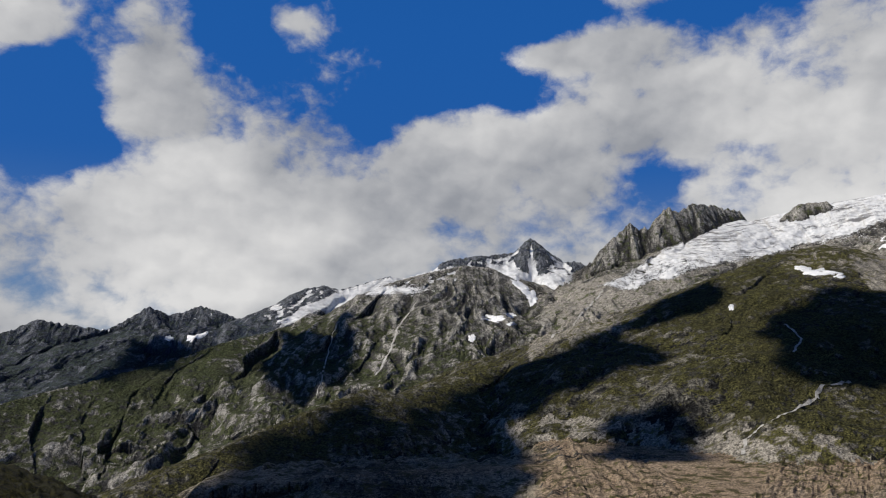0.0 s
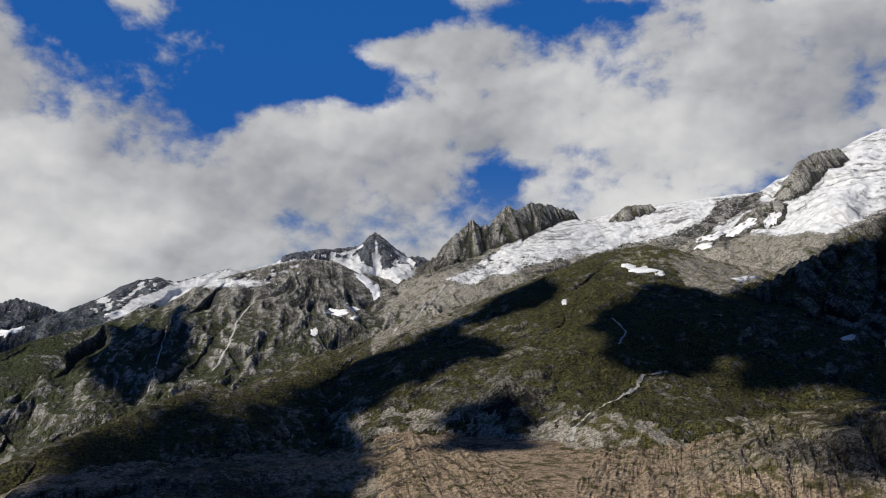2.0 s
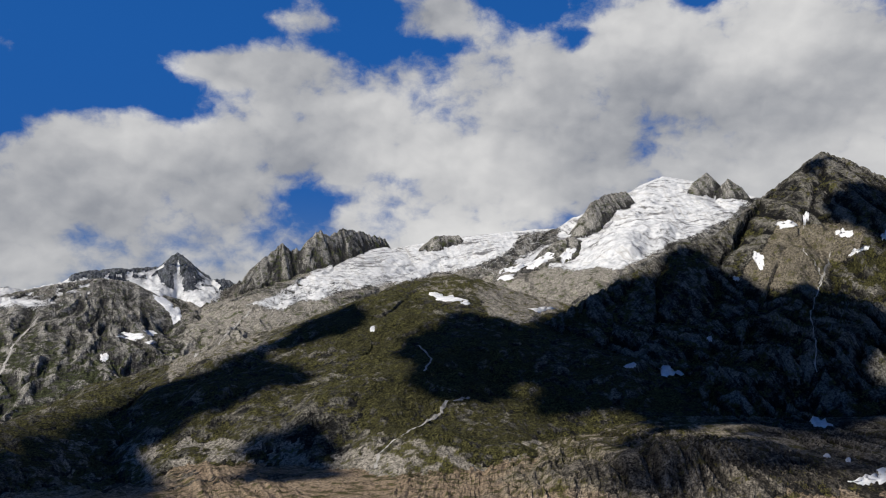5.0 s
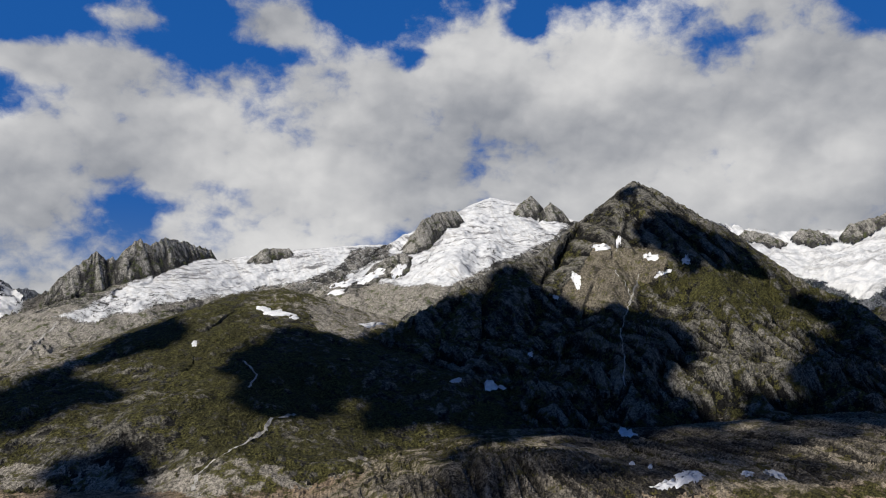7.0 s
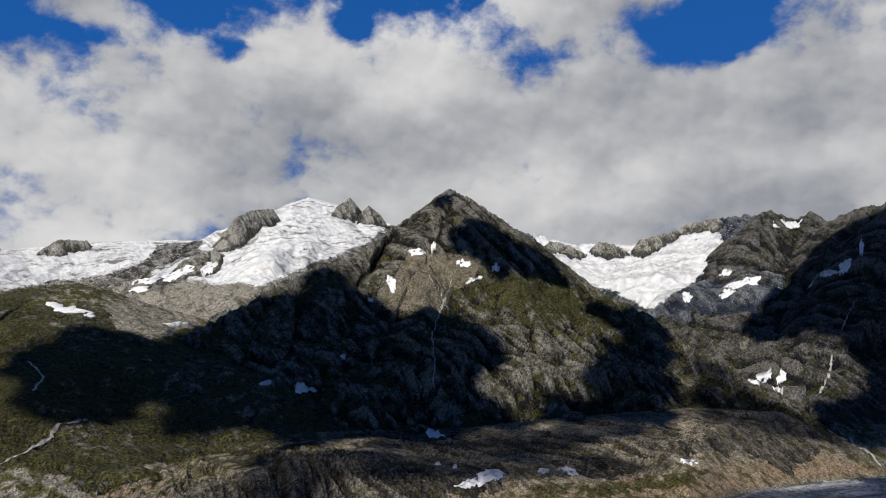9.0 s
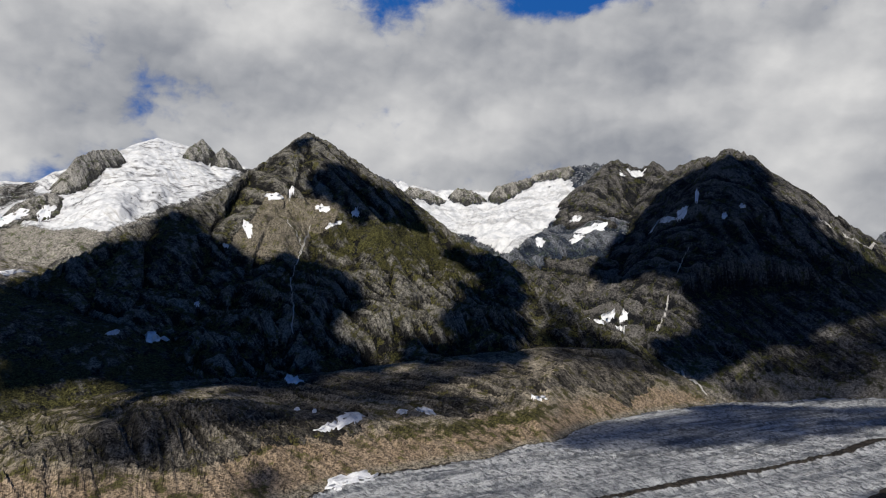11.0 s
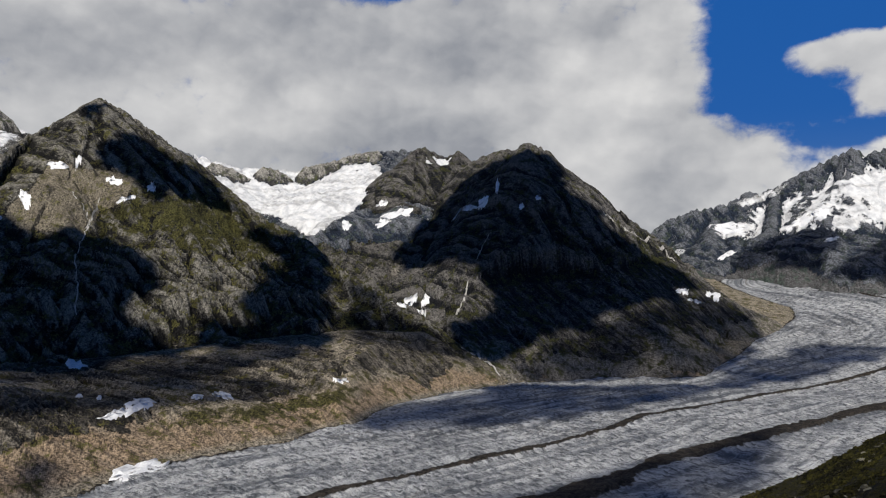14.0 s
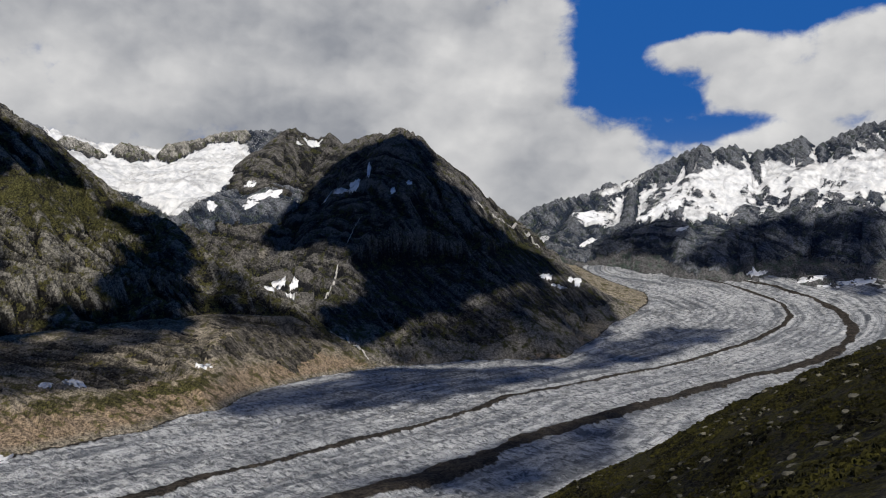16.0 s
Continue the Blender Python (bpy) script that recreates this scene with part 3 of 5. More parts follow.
def relief(az, r):
    """Height of the ground, what it belongs to (-1 the hillside, 0 valley floor, 1.. the mountains), and the fall-line distance."""
    x, y = r * np.sin(np.radians(az)), r * np.cos(np.radians(az))
    warp = fbm(x, y, 420.0, 3, 5)
    floor = -260.0 * smooth(-az, -4, 14) * smooth(r, 900, 1900) - 20.0 + 5 * warp
    h, who, down, side = floor, np.zeros(x.shape, np.int32), r.copy(), np.radians(az) * r
    # broken rock at all sizes, from buttresses to blocks
    wx, wy = x + 60 * warp, y - 50 * warp
    craggy = ridged(wx / 210, wy / 210, 6, 31, 0.60) - 0.62
    broken = fbm(x, y, 170.0, 3, 44)
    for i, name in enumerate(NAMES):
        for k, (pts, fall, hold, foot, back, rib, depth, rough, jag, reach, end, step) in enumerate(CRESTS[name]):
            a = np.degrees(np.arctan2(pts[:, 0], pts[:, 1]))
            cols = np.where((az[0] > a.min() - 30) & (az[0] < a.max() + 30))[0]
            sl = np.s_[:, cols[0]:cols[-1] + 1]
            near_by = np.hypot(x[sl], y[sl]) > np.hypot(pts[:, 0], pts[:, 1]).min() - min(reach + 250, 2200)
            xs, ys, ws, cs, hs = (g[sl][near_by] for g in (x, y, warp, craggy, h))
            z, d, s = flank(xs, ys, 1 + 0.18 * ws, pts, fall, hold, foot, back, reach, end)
            pick = np.nonzero(z + rough * 1.4 + jag + 20 > hs)[0]
            d, s, ws, cs, z = d[pick], s[pick], ws[pick], cs[pick], z[pick]
            lat = np.radians(az[sl][near_by][pick]) * np.hypot(xs[pick], ys[pick])
            spur = np.ptp(np.hypot(pts[:, 0], pts[:, 1])) > 0.7 * math.hypot(*(pts[-1] - pts[0])[:2]) and k > 0
            s = lat if spur else 0.5 * s + 0.5 * lat
            gully = 1 - ridged(s / rib + 0.6 * ws, d / (rib * 4) + 0.4 * ws, 4, 50 + 3 * i + k)
            z = z - np.minimum(d, 420.0) * smooth(d, 0, 60) * depth * gully * 1.6
            if foot < 0.4 * fall:      # a smooth fan of scree under the cliffs
                cs = cs * (1 - 0.85 * smooth(d, hold, hold + 90))
            teeth = ridged(s / 38 + 3.1 * i, d / 160, 4, 90 + i, 0.6) - 0.65
            z = z + jag * 1.5 * teeth * (0.35 + 0.65 * smooth(d, 90, 10)) + 2.4 * rough * cs * (0.10 + 0.90 * smooth(d, 5, 130))
            # ledges and steps
            lift = (z + 90 * ws + 40 * cs + 70 * broken[sl][near_by][pick]) / 52.0
            low_ = np.floor(lift)
            z = z + step * smooth(d, 10, 90) * 52.0 * (low_ + smooth(lift - low_, 0.3, 0.85) - lift)
            flat = np.flatnonzero(near_by)[pick]
            hv, wv, dv, ov = h[sl], who[sl], down[sl], side[sl]
            q, c = np.unravel_index(flat, near_by.shape)
            m = z > hv[q, c]
            q, c = q[m], c[m]
            hv[q, c], wv[q, c], dv[q, c], ov[q, c] = z[m], i + 1, d[m], s[m] + 300.0 * k
    # the bank: a gullied wall of gravel over the ice, a terrace behind it
    sd, along = shore_distance(x, y)
    sd = sd + 16 * warp + 12 * broken
    ice = ice_level(r)
    wall = np.interp(az, [-10, 20, 28, 34, 40, 46, 52, 58, 66, 78, 100], [25, 28, 38, 78, 112, 118, 85, 55, 42, 28, 9])
    cut = 1 - ridged(along / 34 + 0.5 * warp, sd / 260, 4, 61, 0.6)
    bank = ice + np.minimum(0.46 * np.maximum(sd, 0), wall) * (1 - 0.24 * cut) + np.interp(az, [48, 58, 78, 84, 92, 96, 100], [0.0, 0.11, 0.14, 0.33, 0.30, 0.10, 0.06]) * np.clip(sd - wall * 2.2, 0, 380) - 6 * cut - 80 * (1 - smooth(az, 0, 9))
    m = (sd > 0) & (sd < 750) & (bank > h) & (az > -3) & (az < 100) & ((az < 84) | (sd < 420))
    h, who = np.where(m, bank, h), np.where(m, NAMES.index("side_moraine") + 1, who)
    down, side = np.where(m, sd, down), np.where(m, along, side)
    valley_side = np.isin(who, [0] + [NAMES.index(k) + 1 for k in ("side_moraine", "pyramid_mountain", "black_mountain", "twin_peak")])
    h = np.where(valley_side & (sd > 0) & (sd < 400) & (az > 34), np.minimum(h, ice + 2 + 0.72 * sd - 5 * cut), h)
    h = np.where(valley_side & (sd <= 0), np.minimum(h, ice - 22 + 0.4 * np.maximum(sd, -60)), h)
    near = near_slope(az, r) + (2.0 * fbm(x, y, 26.0, 4, 7, 0.5) * smooth(r, 8, 60) + 2.2 * (ridged(x / 9.0, y / 9.0, 4, 15, 0.6) - 0.6) * smooth(r, 8, 60) + 5 * fbm(x, y, 90.0, 3, 9) * smooth(r, 160, 400))
    m = near > h
    h, who = np.where(m, near, h), np.where(m, -1, who)
    down, side = np.where(m, x, down), np.where(m, y, side)
    return x, y, h, who, down, side


AZ = np.concatenate([np.arange(-180, -33, 1.5), np.arange(-33, 118, 0.095), np.arange(118, 181.4, 1.5)])
AZ[-1] = 180.0
RR = np.concatenate([[0.0], np.geomspace(2.0, 12.0, 20), np.geomspace(12.5, 190.0, 170), np.geomspace(194.0, 900.0, 45), np.linspace(910.0, 1500.0, 60), np.linspace(1507.0, 4900.0, 560)])
az_grid, r_grid = np.meshgrid(AZ, RR)
GX, GY, GZ, WHO, DOWN, SIDE = relief(az_grid, r_grid)
ICE = ice_level(r_grid)
TAN = (GZ - EYE) / np.maximum(r_grid, 1.0)


TOP = np.maximum(GZ, np.where(WHO == 0, ICE, -1e4))
TOP_TAN = np.ascontiguousarray(((TOP - EYE) / np.maximum(r_grid, 1.0)).T)


def spot(az, el):
    """The first ground on the sight line at this azimuth and slant: range."""
    c = min(int(np.searchsorted(AZ, az)), len(AZ) - 1)
    hit = TOP_TAN[c] >= math.tan(radians(el))
    k = int(np.argmax(hit))
    return float(RR[k]) if hit[k] else float(RR[-1])


AZ_I, RR_I = np.arange(len(AZ)), np.arange(len(RR))


def height_at(az, r):
    c, q = np.interp(az, AZ, AZ_I), np.interp(r, RR, RR_I)
    c0, q0 = min(int(c), len(AZ) - 2), min(int(q), len(RR) - 2)
    fc, fq = c - c0, q - q0
    return float(TOP[q0, c0] * (1 - fq) * (1 - fc) + TOP[q0 + 1, c0] * fq * (1 - fc) + TOP[q0, c0 + 1] * (1 - fq) * fc + TOP[q0 + 1, c0 + 1] * fq * fc)


# ---- cover: snow, grass and scree by slope, height and hollows ----
gz_r = np.gradient(GZ, axis=0) / np.maximum(np.gradient(r_grid, axis=0), 0.1)
gz_a = np.gradient(GZ, axis=1) / np.maximum(np.gradient(np.radians(az_grid), axis=1) * np.maximum(r_grid, 5.0), 0.1)
STEEP = np.hypot(gz_r, gz_a)
patch = fbm(GX, GY, 240.0, 5, 120, 0.6)
blot = fbm(GX, GY, 60.0, 4, 140, 0.6)
# name: (lowest snow, spread, snow gain, highest grass, spread, grass gain, scree gain)
COVER = {
    "far_range": (520, 200, 0.6, 350, 200, 0.5, 0.2), "snowy_ridge": (430, 120, 0.45, 300, 150, 0.4, 0.2),
    "striped_mountain": (640, 160, 0.5, 330, 160, 0.9, 0.5), "cloudy_peak": (620, 120, 0.30, 100, 100, 0.0, 0.2),
    "jagged_peak": (560, 120, 0.0, 380, 120, 0.6, 1.0), "rock_outcrop": (2000, 100, 0.0, 0, 10, 0.0, 0.2), "side_moraine": (2000, 100, 0.0, 0, 50, 0.25, 1.0), "ice_mountain": (620, 130, 1.9, 560, 120, 0.4, 1.0),
    "green_shoulder": (900, 100, 0.0, 620, 140, 0.85, 0.2), "pyramid_mountain": (1400, 100, 0.0, 760, 260, 0.95, 0.5),
    "snow_bowl": (600, 150, 1.9, 300, 100, 0.0, 0.4), "twin_peak": (1100, 200, 0.3, 560, 200, 0.5, 0.5),
    "black_mountain": (1300, 200, 0.1, 520, 250, 0.5, 0.5), "far_saddle": (200, 100, 2.0, 0, 10, 0.0, 0.0),
    "snowy_range": (690, 150, 1.2, 420, 160, 0.35, 0.4),
}
SNOW, GRASS, SCREE = np.zeros_like(GZ), np.zeros_like(GZ), np.zeros_like(GZ)
for i, name in enumerate(NAMES):
    lo, sp, sg, hi, gs, gg, cg = COVER[name]
    m = WHO == i + 1
    SNOW = np.where(m, sg * smooth(GZ, lo - sp, lo + sp) * smooth(STEEP, *((2.3, 1.1) if name in ("snowy_range", "cloudy_peak", "snowy_ridge") else (1.5, 0.55))) + 0.5 * sg * patch * (GZ > lo - sp), SNOW)
    GRASS = np.where(m, gg * smooth(GZ, hi + gs, hi - gs) * smooth(STEEP, 1.15, 0.45) + 0.45 * gg * patch, GRASS)
    SCREE = np.where(m, cg * smooth(STEEP, 0.85, 0.4) * (0.6 + patch), SCREE)
SNOW = np.where(WHO == NAMES.index("snowy_range") + 1, SNOW - 1.1 * smooth(DOWN + 60 * patch, 105, 45) - 0.9 * smooth(GZ, 620, 480), SNOW)
low = (WHO >= 0) & (GZ - ICE < 60 + 60 * patch) & (az_grid + 30 * blot > 4)
SCREE = np.where(low, 1.0 + 0.3 * patch, SCREE)
GRASS = np.where(low & (az_grid > 5), 0.06 + 0.5 * patch, GRASS)
GRASS = np.where(WHO == -1, 0.8 + 0.4 * patch, GRASS)
SNOW, GRASS, SCREE = (np.clip(a, 0, 1.3) for a in (SNOW, GRASS, SCREE))


def blurred(a, nq, nc):
    for axis, k in ((0, nq), (1, nc)):
        pad = [(0, 0), (0, 0)]
        pad[axis] = (k + 1, k)
        c = np.cumsum(np.pad(a, pad, mode="edge"), axis=axis)
        a = (np.take(c, np.arange(2 * k + 1, c.shape[axis]), axis) - np.take(c, np.arange(c.shape[axis] - 2 * k - 1), axis)) / (2 * k + 1)
    return a


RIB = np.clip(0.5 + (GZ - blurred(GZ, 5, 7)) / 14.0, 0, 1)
GRASS = GRASS - 0.5 * (RIB - 0.5) * (GRASS > 0.05)
for name in ("snowy_range", "cloudy_peak", "snowy_ridge", "striped_mountain", "twin_peak", "far_range"):
    SNOW = np.where(WHO == NAMES.index(name) + 1, SNOW - 2.6 * (RIB - 0.5) * (SNOW > 0), SNOW)
EL = np.degrees(np.arctan(TAN))


def region(arr, az, el, half_w, half_h, amount):
    """Raise or lower a cover round the ground on that sight line."""
    d = ((az_grid - az) / half_w) ** 2 + ((EL - el) / half_h) ** 2
    return np.where((WHO > 0) & (r_grid > 900), arr + amount * np.exp(-1.2 * d) * (1 + 1.3 * patch + 1.1 * blot), arr)


# turf belts, talus in the bowl under the summit, bare cliffs
for a, e, w, hh, amount in ((55.5, 5.8, 5.0, 1.8, 0.9), (60.5, 3.8, 3.8, 1.8, 0.8), (52.0, 3.4, 3.0, 1.0, 0.4), (57.6, 1.8, 2.8, 1.5, -1.2), (51.4, 11.0, 3.5, 2.6, -1.0), (24, -2.5, 6, 2.5, 0.6), (16, -6.0, 4, 2.2, -0.8), (38, -4.6, 8, 1.6, 0.6), (22, 1.5, 6, 2, 0.5), (-18, -3.5, 10, 3, 0.5), (2.5, 1.6, 5, 2.6, -0.9), (90, 3.2, 3, 2, 0.3)):
    GRASS = region(GRASS, a, e, w, hh, amount)
for a, e, w, hh, amount in ((50.4, 6.6, 3.2, 1.5, 1.0), (10.5, 2.0, 3.2, 2.6, 1.2), (27.5, 4.8, 5.5, 1.2, 0.8), (35, 5.8, 4, 1.0, 0.9), (79, -4.0, 4, 1.5, 0.7), (92, -3.0, 6, 1.6, 0.8), (72, 2.0, 3.5, 1.6, 0.5)):
    SCREE = region(SCREE, a, e, w, hh, amount)
for a, e, w, hh, amount in ((108.5, 7.0, 4.5, 1.1, 0.8), (113.5, 6.8, 3, 1.4, 0.8), (104.0, 4.6, 3.5, 0.9, 0.35), (111.0, 4.6, 3.5, 0.9, 0.35), (98.0, 4.4, 2.5, 0.8, 0.35), (101.5, 6.6, 2.6, 0.7, 0.5), (97.5, 6.0, 1.6, 0.5, 0.4), (-4.5, 3.0, 4.0, 0.5, 0.7), (-10.5, 1.4, 2.0, 0.4, 0.6), (8.6, 4.1, 1.0, 0.6, 0.8), (5.0, 4.9, 1.8, 0.4, 0.4), (64, 9.0, 5, 0.35, -0.5), (69, 8.8, 1.2, 0.8, -0.9)):
    SNOW = region(SNOW, a, e, w, hh, amount)
GRASS = region(region(GRASS, 10.5, 2.0, 3.0, 2.4, -1.0), 50.4, 6.8, 2.6, 1.2, -0.8)

def area(outline, soft=0.25, uneven=0.35):
    """How far the ground lies inside an outline of sight lines (azimuth, slant): 0 to 1, with a frayed rim."""
    pts = np.array(outline)
    box = np.nonzero((AZ > pts[:, 0].min() - 1) & (AZ < pts[:, 0].max() + 1))[0]
    sl = np.s_[:, box[0]:box[-1] + 1]
    a, e = az_grid[sl] + uneven * blot[sl], EL[sl] + 0.7 * uneven * patch[sl]
    d, inside_it = np.full(a.shape, 1e6), np.zeros(a.shape, bool)
    for (ax, ay), (bx, by) in zip(pts, np.roll(pts, -1, 0)):
        dx, dy = bx - ax, by - ay
        t = np.clip(((a - ax) * dx + (e - ay) * dy) / (dx * dx + dy * dy + 1e-9), 0, 1)
        d = np.minimum(d, np.hypot(a - ax - t * dx, e - ay - t * dy))
        if ay != by:
            inside_it ^= ((ay > e) != (by > e)) & (a < ax + (e - ay) * (bx - ax) / (by - ay))
    out = np.zeros(az_grid.shape)
    out[sl] = smooth(np.where(inside_it, d, -d), -soft, soft)
    return out


def belongs(*names):
    return np.isin(WHO, [NAMES.index(k) + 1 for k in names])


HANGING_GLACIER = [(11.2, 3.3), (13, 3.9), (14.8, 5.1), (16.7, 6.1), (20.8, 7.9), (23.4, 8.5), (28.2, 9.3), (31.5, 9.8), (34.8, 10.2), (35.6, 10.5), (36.9, 11.4), (40.2, 13), (43.2, 12.8), (47.3, 10.8), (44.8, 9.1), (42.3, 7.9), (40.2, 7.3), (38.1, 6.2), (34.8, 6), (31.6, 6.2), (30.4, 6.6), (33.6, 7.9), (33.8, 9.1), (30.7, 8.6), (29.9, 7.4), (27.5, 6.3), (25.1, 6), (22.8, 5.3), (19.8, 4.7), (17.2, 4), (14.8, 3.4), (13.4, 2.8)]
BOWL_GLACIER = [(55.6, 11.8), (58.8, 11.3), (60.5, 10.8), (62.5, 10.4), (65.4, 10.3), (67.5, 9.5), (70, 10.1), (71.1, 8.9), (70, 7.7), (68.8, 6.4), (67.2, 5.4), (65.7, 4.4), (64.7, 5), (62.6, 6.2), (60.6, 6.7), (58.9, 8.3)]
RANGE_SNOW = []
RANGE_SNOW.append([(101.9, 7.6), (104, 8.1), (105.8, 7.8), (106.7, 6.7), (106.5, 5.5), (104.3, 5.1), (102.5, 4.4), (101.4, 4.9), (102.9, 6.2)])
RANGE_SNOW.append([(106.7, 8.2), (108.1, 8.4), (108.6, 7.7), (107.9, 5.9), (107.2, 6.4)])
RANGE_SNOW.append([(108.6, 7.5), (110, 8), (111.7, 8), (111.3, 6.8), (109.7, 6.2), (108.6, 5.8)])
RANGE_SNOW.append([(111.7, 8), (114.4, 8.7), (114.5, 6.3), (112.6, 5.6), (111.3, 5.1), (109.8, 5), (111.3, 6.6)])
RANGE_SNOW.append([(99.6, 5.4), (100.6, 6.1), (101.9, 6.5), (101.6, 5.5), (100.2, 5)])
RANGE_SNOW.append([(94.5, 4.5), (95.5, 5), (96.9, 5.2), (96.1, 4.3), (94.9, 4.1)])
RANGE_SNOW.append([(95.5, 6.4), (97.1, 7.1), (99.5, 7.8), (98.3, 6.8), (96.3, 6.2)])
RIDGE_SNOW = [[(-11.9, 0.2), (-10.3, 1.7), (-6.7, 3.2), (-3.5, 4.1), (-0.6, 4.8), (-0.1, 4.4), (-3.5, 3.3), (-5.9, 2.2), (-9.1, 1.4), (-11.1, 0.4)], [(3.1, 4.9), (5, 4.8), (6.8, 4), (9, 4.5), (8.9, 2.7), (7.2, 1.6), (5.6, 2.2), (5, 3.2), (4, 3.8)]]
SCREE_FAN = [(6.2, -2.4), (8.4, -0.6), (11.5, 0.8), (14.9, 2), (17.6, 3.6), (19.8, 4.6), (14.8, 3.5), (11.3, 3.6), (10.1, 2.5), (8.3, 0.9), (6.1, -1)]
SCREE_BOWL = [(27.5, 4.3), (30.8, 5.4), (34, 6.6), (34.8, 6.1), (38.1, 6.2), (41, 7.5), (38.1, 5.7), (34.1, 3.3), (30.8, 2.1), (28.4, 2.7)]
TALUS = [(47.2, 6.8), (48.8, 9), (50.4, 8.5), (53.9, 8.4), (53.1, 6.5), (51.5, 5.7), (50.7, 4.3), (46.7, 4.4), (45.9, 5.8)]
MORAINE_TURF = [(56.9, -7.7), (59.3, -7.4), (62.9, -7.4), (66.5, -6.6), (69.7, -6.2), (67.3, -7.4), (62.9, -8), (60.5, -8.7), (57.7, -8.7)]
TURF = [[(51.9, 4.9), (54.2, 6.4), (58, 6.7), (61.4, 4.7), (63.3, 2.8), (62.6, 1.7), (58.8, 1.9), (55.5, 1.7), (53.7, 3.7)], [(18.5, -6.3), (19.8, -3.4), (23.1, -1.9), (27, -3.4), (31.7, -1.9), (39, -4.6), (38.2, -6.6), (33.4, -8.1), (25.6, -8)]]
glacier_here = area(HANGING_GLACIER) * belongs("ice_mountain")
SNOW = np.where(belongs("ice_mountain"), 0.25 * SNOW + 0.75 * glacier_here + 0.25 * glacier_here * patch, SNOW)
SNOW = np.where(belongs("snow_bowl"), 0.25 * SNOW + 0.9 * area(BOWL_GLACIER), SNOW)
drifts = np.zeros_like(SNOW)
for outline in RANGE_SNOW:
    drifts = np.maximum(drifts, area(outline, 0.18, 0.3))
SNOW = np.where(belongs("snowy_range"), 0.42 * SNOW + drifts * (0.75 + 0.5 * patch), SNOW)
for outline in RIDGE_SNOW:
    SNOW = np.maximum(SNOW, 0.9 * area(outline, 0.15, 0.25) * belongs("snowy_ridge", "cloudy_peak", "far_range"))
for outline, amount in ((SCREE_FAN, 1.1), (SCREE_BOWL, 1.0), (TALUS, 1.0)):
    here = area(outline)
    SCREE, GRASS = np.maximum(SCREE, amount * here * (WHO > 0)), GRASS * (1 - 0.9 * here)
GRASS = GRASS + 0.8 * area(MORAINE_TURF, 0.2, 0.4) * belongs("side_moraine")
for outline in TURF:
    GRASS = GRASS + 0.22 * area(outline, 0.5, 0.6) * (WHO > 0)
SNOW, GRASS, SCREE = (np.clip(a, 0, 1.3) for a in (SNOW, GRASS, SCREE))


def sheet(name, faces_mask, material, z=None, label="", category="", kind="", smooth_faces=True):
    """One mesh out of the quads of the relief that are picked."""
    q, c = np.nonzero(faces_mask)
    nc = len(AZ)
    idx = np.stack([q * nc + c, q * nc + c + 1, (q + 1) * nc + c + 1, (q + 1) * nc + c], 1)
    used, inv = np.unique(idx, return_inverse=True)
    co = np.stack([GX.ravel()[used], GY.ravel()[used], (GZ if z is None else z).ravel()[used]], 1)
    me = bpy.data.meshes.new(name)
    me.vertices.add(len(used))
    me.vertices.foreach_set("co", co.astype(np.float32).ravel())
    me.loops.add(idx.size)
    me.loops.foreach_set("vertex_index", inv.astype(np.int32).ravel()[:])
    me.polygons.add(len(idx))
    me.polygons.foreach_set("loop_start", np.arange(0, idx.size, 4, dtype=np.int32))
    me.polygons.foreach_set("use_smooth", np.full(len(idx), smooth_faces))
    me.update(calc_edges=True)
    cover = me.attributes.new("cover", "FLOAT_COLOR", "POINT")
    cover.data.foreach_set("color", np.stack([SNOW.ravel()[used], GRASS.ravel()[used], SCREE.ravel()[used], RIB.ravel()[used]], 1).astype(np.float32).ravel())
    fall = me.attributes.new("fall", "FLOAT_VECTOR", "POINT")
    fall.data.foreach_set("vector", np.stack([SIDE.ravel()[used], DOWN.ravel()[used], 90.0 * WHO.ravel()[used]], 1).astype(np.float32).ravel())
    me.materials.append(material)
    ob = new(name, me)
    return tagged(ob, label, category, "", kind)


face_who = WHO[:-1, :-1].copy()
for dq, dc in ((0, 1), (1, 0), (1, 1)):
    w = WHO[dq:dq + face_who.shape[0], dc:dc + face_who.shape[1]]
    face_who = np.maximum(face_who, w)
LOOK = {
    "far_range": (mat_far, "distant mountain range, haze put into its blue-grey colour, few snow patches"),
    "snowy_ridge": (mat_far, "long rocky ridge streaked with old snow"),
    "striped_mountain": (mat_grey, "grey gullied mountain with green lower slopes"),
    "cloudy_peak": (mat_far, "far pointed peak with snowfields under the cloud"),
    "jagged_peak": (mat_grey, "jagged grey rock peak above a pale scree slope"),
    "rock_outcrop": (mat_grey, "grey rock ribs standing out of the snow"),
    "side_moraine": (mat_moraine, "tan gravel side moraine with eroded gullies"),
    "ice_mountain": (mat_grey, "snow-covered mountain with a crevassed hanging glacier"),
    "green_shoulder": (mat_green, "broad mountain shoulder of turf, slabs and streams"),
    "pyramid_mountain": (mat_pyramid, "pyramid-shaped rocky mountain with turf on its flanks"),
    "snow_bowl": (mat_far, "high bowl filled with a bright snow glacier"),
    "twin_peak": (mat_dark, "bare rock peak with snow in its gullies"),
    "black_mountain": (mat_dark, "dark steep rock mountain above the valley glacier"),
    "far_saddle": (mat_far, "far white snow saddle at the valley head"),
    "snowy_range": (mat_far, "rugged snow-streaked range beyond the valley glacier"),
}
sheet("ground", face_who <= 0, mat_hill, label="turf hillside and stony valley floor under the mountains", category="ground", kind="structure")
